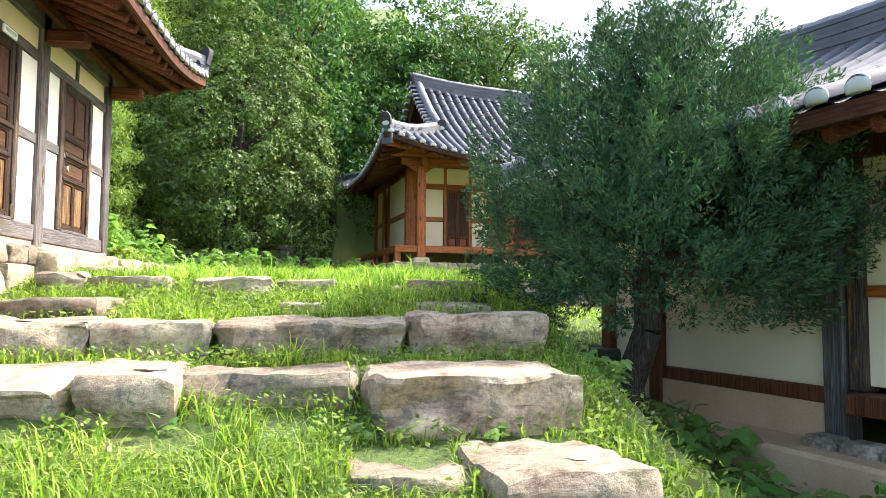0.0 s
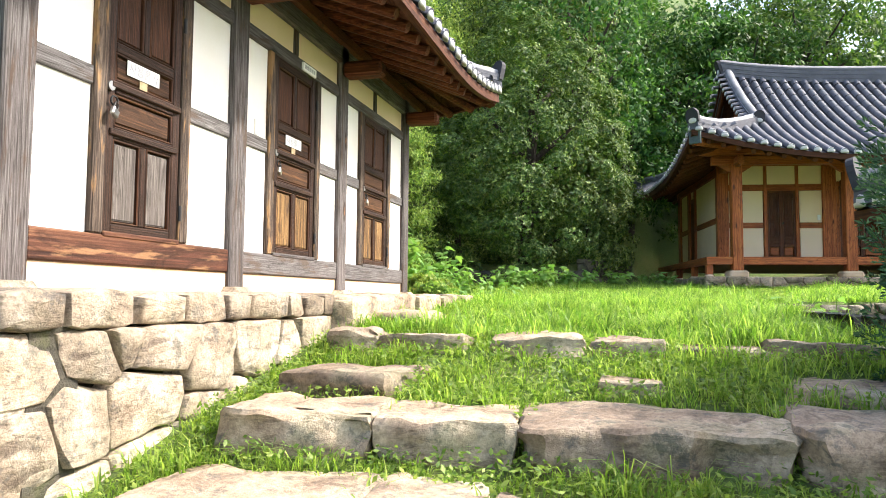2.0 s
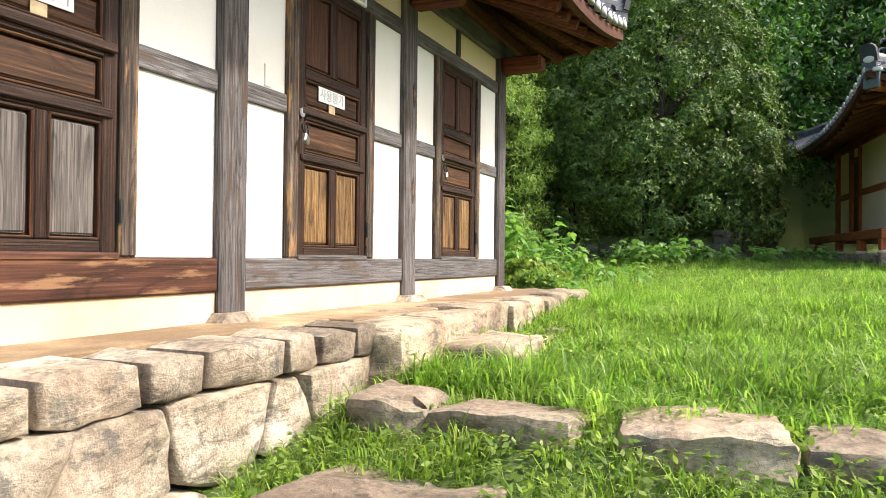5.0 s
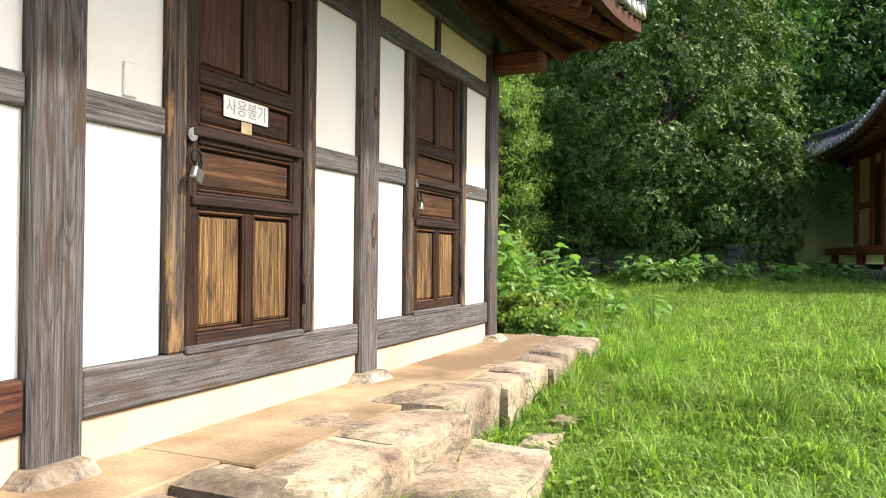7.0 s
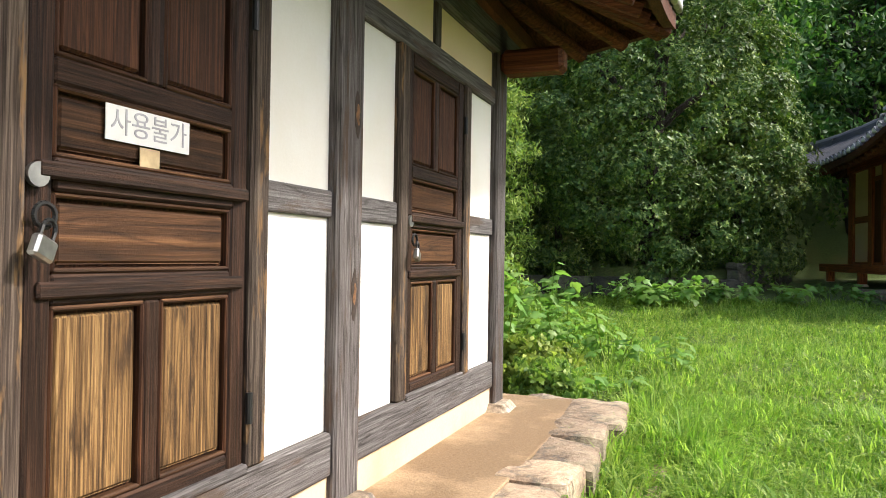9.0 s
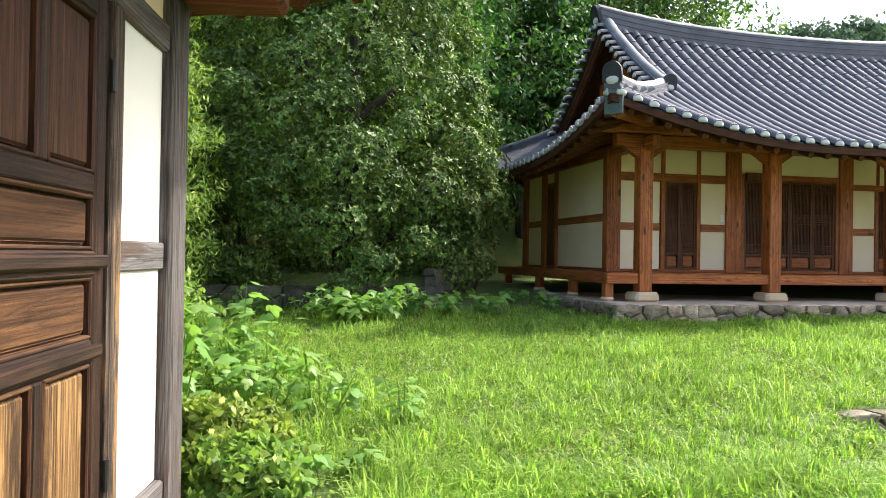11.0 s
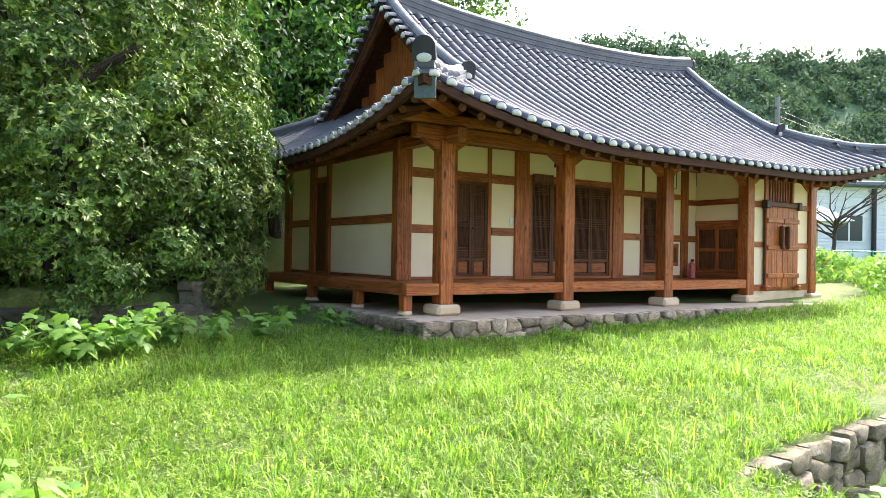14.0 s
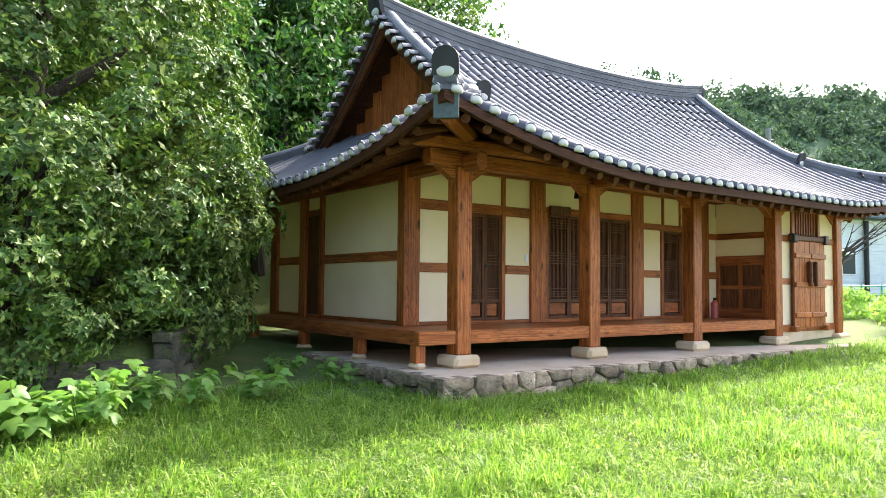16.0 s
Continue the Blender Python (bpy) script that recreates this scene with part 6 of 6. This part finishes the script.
# shrubs and a bare tree beyond the pine house
for k, (x, y, s) in enumerate(((14.6, 19.6, 0.55), (16.5, 20.8, 0.6), (18.5, 19.6, 0.6), (16.0, 23.5, 0.6), (20.5, 22.0, 0.7), (23.0, 24.0, 0.7))):
    sh = tree("shrub", pose(x, y, ground_z(x, y) - 0.1), "low bright yellow-green shrub", 1.0, (1.3, 1.3, 0.6), 70, 36, 0.16, BROAD, 60 + k, 0.03, 0.2, "shrub", "shrubs beyond the house", -0.95)
bare = thing("bare_tree", pose(20.5, 26.0, ground_z(20.5, 26.0) - 0.1), "small leafless tree with thin branches", "tree")
bm = bmesh.new()
limb(bm, (0, 0, 0), (0.2, 0.1, 1.6), 0.09, 0.06, 2)
g = random.Random(3)
for k in range(14):
    a, e = g.uniform(0, 6.28), g.uniform(0.4, 1.2)
    p = Vector((0.2, 0.1, 1.3 + 0.05 * k))
    q = p + Vector((math.cos(a) * 1.6, math.sin(a) * 1.6, e * 1.3))
    limb(bm, p, q, 0.035, 0.01, k)
    for j in range(3):
        b = a + g.uniform(-1, 1)
        w = p.lerp(q, 0.4 + 0.2 * j)
        limb(bm, w, w + Vector((math.cos(b) * 0.7, math.sin(b) * 0.7, g.uniform(0.1, 0.6))), 0.014, 0.004, k + j)
part("trunk", bm, BARK, bare)

# ---- the far side of the village ----
SIDING = plain("white_siding", (0.68, 0.70, 0.70), 0.6, 0, 0.06, 4)
GLASS = plain("dark_window_glass", (0.03, 0.05, 0.05), 0.1, 0.0, 0.1)
GREEN = plain("green_fence_paint", (0.02, 0.28, 0.17), 0.5)
CONC = plain("pale_concrete", (0.42, 0.41, 0.38), 0.9)
ROOFMETAL = plain("blue_grey_roof", (0.10, 0.13, 0.16), 0.5)
villa = thing("white_house", pose(33.0, 33.5, 2.4, 0, 0, -18), "single-storey house with white horizontal siding", "house")
part("wall", block(-5, 9, 0, 8, 0, 4.6, 0.02), SIDING, villa)
for i in range(24):
    part("siding_board", block(-5.02, 9.02, -0.05, 0.0, 0.3 + i * 0.178, 0.465 + i * 0.178, 0.012), SIDING, villa)
for u in (-1.6, 2.6, 6.2):
    win = part("window", block(u, u + 1.7, -0.12, -0.05, 1.7, 3.2, 0.02), SIDING, villa)
    for j in range(2):
        part("pane", block(u + 0.1 + j * 0.8, u + 0.8 + j * 0.8, -0.135, -0.118, 1.8, 3.1, 0.0), GLASS, win)
part("downpipe", rod((0.6, -0.2, 0.2), (0.6, -0.2, 4.5), 0.12), BLACK, villa)
part("roof", block(-5.6, 9.6, -0.7, 8.6, 4.6, 4.85, 0.05), ROOFMETAL, villa, "flat dark roof edge")
court = part("forecourt", block(16, 60, 24.5, 40, 2.1, 2.32, 0.02), CONC, None)
tagged(court, "pale concrete forecourt", "pavement", kind="structure")
fence = thing("green_fence", pose(17.0, 25.0, 2.3, 0, 0, -6), "green painted metal fence", "fence")
for i in range(26):
    part("post", rod((i * 0.9, 0, 0), (i * 0.9, 0, 1.25), 0.03, None, 6), GREEN, fence)
for z in (0.25, 0.7, 1.2):
    part("rail", rod((0, 0, z), (22.5, 0, z), 0.022, None, 6), GREEN, fence)
tent = thing("canopy_tent", pose(25.0, 30.0, 2.3), "pale blue canopy over a bench", "tent")
part("canopy", rod((0, 0, 2.5), (0, 0, 3.2), 1.7, 0.1, 4), plain("pale_blue_cloth", (0.35, 0.52, 0.6), 0.8), tent)
part("pole", rod((0, 0, 0), (0, 0, 2.6), 0.04), METAL, tent)
bench = thing("picnic_table", pose(24.6, 29.0, 2.3), "brown wooden picnic table", "table")
part("tabletop", block(-0.9, 0.9, -0.4, 0.4, 0.7, 0.76), PINE_X, bench)
for u in (-0.7, 0.7):
    part("leg", block(u - 0.05, u + 0.05, -0.4, 0.4, 0.0, 0.7), PINE_Z, bench)
pole = thing("utility_pole", pose(27.6, 34.2, 2.3), "grey concrete utility pole with cables", "pole")
part("shaft", rod((0, 0, 0), (0, 0, 8.9), 0.17, 0.12, 12), plain("grey_pole_concrete", (0.2, 0.2, 0.2), 0.9), pole)
for z in (8.3, 7.5):
    part("crossarm", block(-0.45, 0.45, -0.05, 0.05, z, z + 0.08), BLACK, pole)
part("transformer", rod((0.3, -0.1, 6.9), (0.3, -0.1, 7.5), 0.2), METAL, pole)
for k, (dx, dy, dz) in enumerate(((14, -2, -3.0), (14, -1, -2.2), (-16, 8, 0.5), (12, 6, -1.5))):
    bm = bmesh.new()
    pr = Vector((0, 0, 8.3 - 0.3 * k))
    for i in range(1, 9):
        t = i / 8
        q = Vector((dx * t, dy * t, 8.3 - 0.3 * k + dz * t - 1.2 * t * (1 - t)))
        rod(pr, q, 0.018, None, 4, bm)
        pr = q
    part("cable", bm, BLACK, pole)


def far_hill():
    """A wooded ridge beyond the village: slope and crowns."""
    xs, n = np.linspace(40, 330, 60), 14
    V, F = [], []
    def top(x):
        return 52 + 0.03 * (x - 90) + 6 * noise.noise((x * 0.02, 1, 0)) + 2 * noise.noise((x * 0.09, 2, 0))
    def place(x, t):
        return (x - 25 * t * 0.4, 175 - 0.28 * (x - 40) - 60 * (1 - t), 2 + (top(x) - 2) * t ** 0.8)
    for x in xs:
        V += [place(x, j / (n - 1)) for j in range(n)]
    for i in range(len(xs) - 1):
        F += [(i * n + j, i * n + j + 1, (i + 1) * n + j + 1, (i + 1) * n + j) for j in range(n - 1)]
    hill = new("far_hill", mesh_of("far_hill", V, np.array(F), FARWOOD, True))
    tagged(hill, "wooded hillside across the valley", "hill", kind="structure")
    g2 = np.random.default_rng(5)
    PV, PF, c = [], [], 0
    for k in range(1500):
        x, t = g2.uniform(42, 300), g2.uniform(0.15, 1.0) ** 0.7
        p = place(x, t)
        r = g2.uniform(1.5, 2.9)
        v, f = crown((p[0], p[1], p[2] + r * 0.6), (r, r, r * g2.uniform(0.8, 1.5)), 16, 5, 1.2, k + 1, 0.6)
        PV.append(v)
        PF.append(f + c)
        c += len(v)
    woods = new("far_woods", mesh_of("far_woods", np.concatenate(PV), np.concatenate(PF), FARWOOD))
    tagged(woods, "distant mixed woodland on the hillside", "woods", kind="stuff")


far_hill()
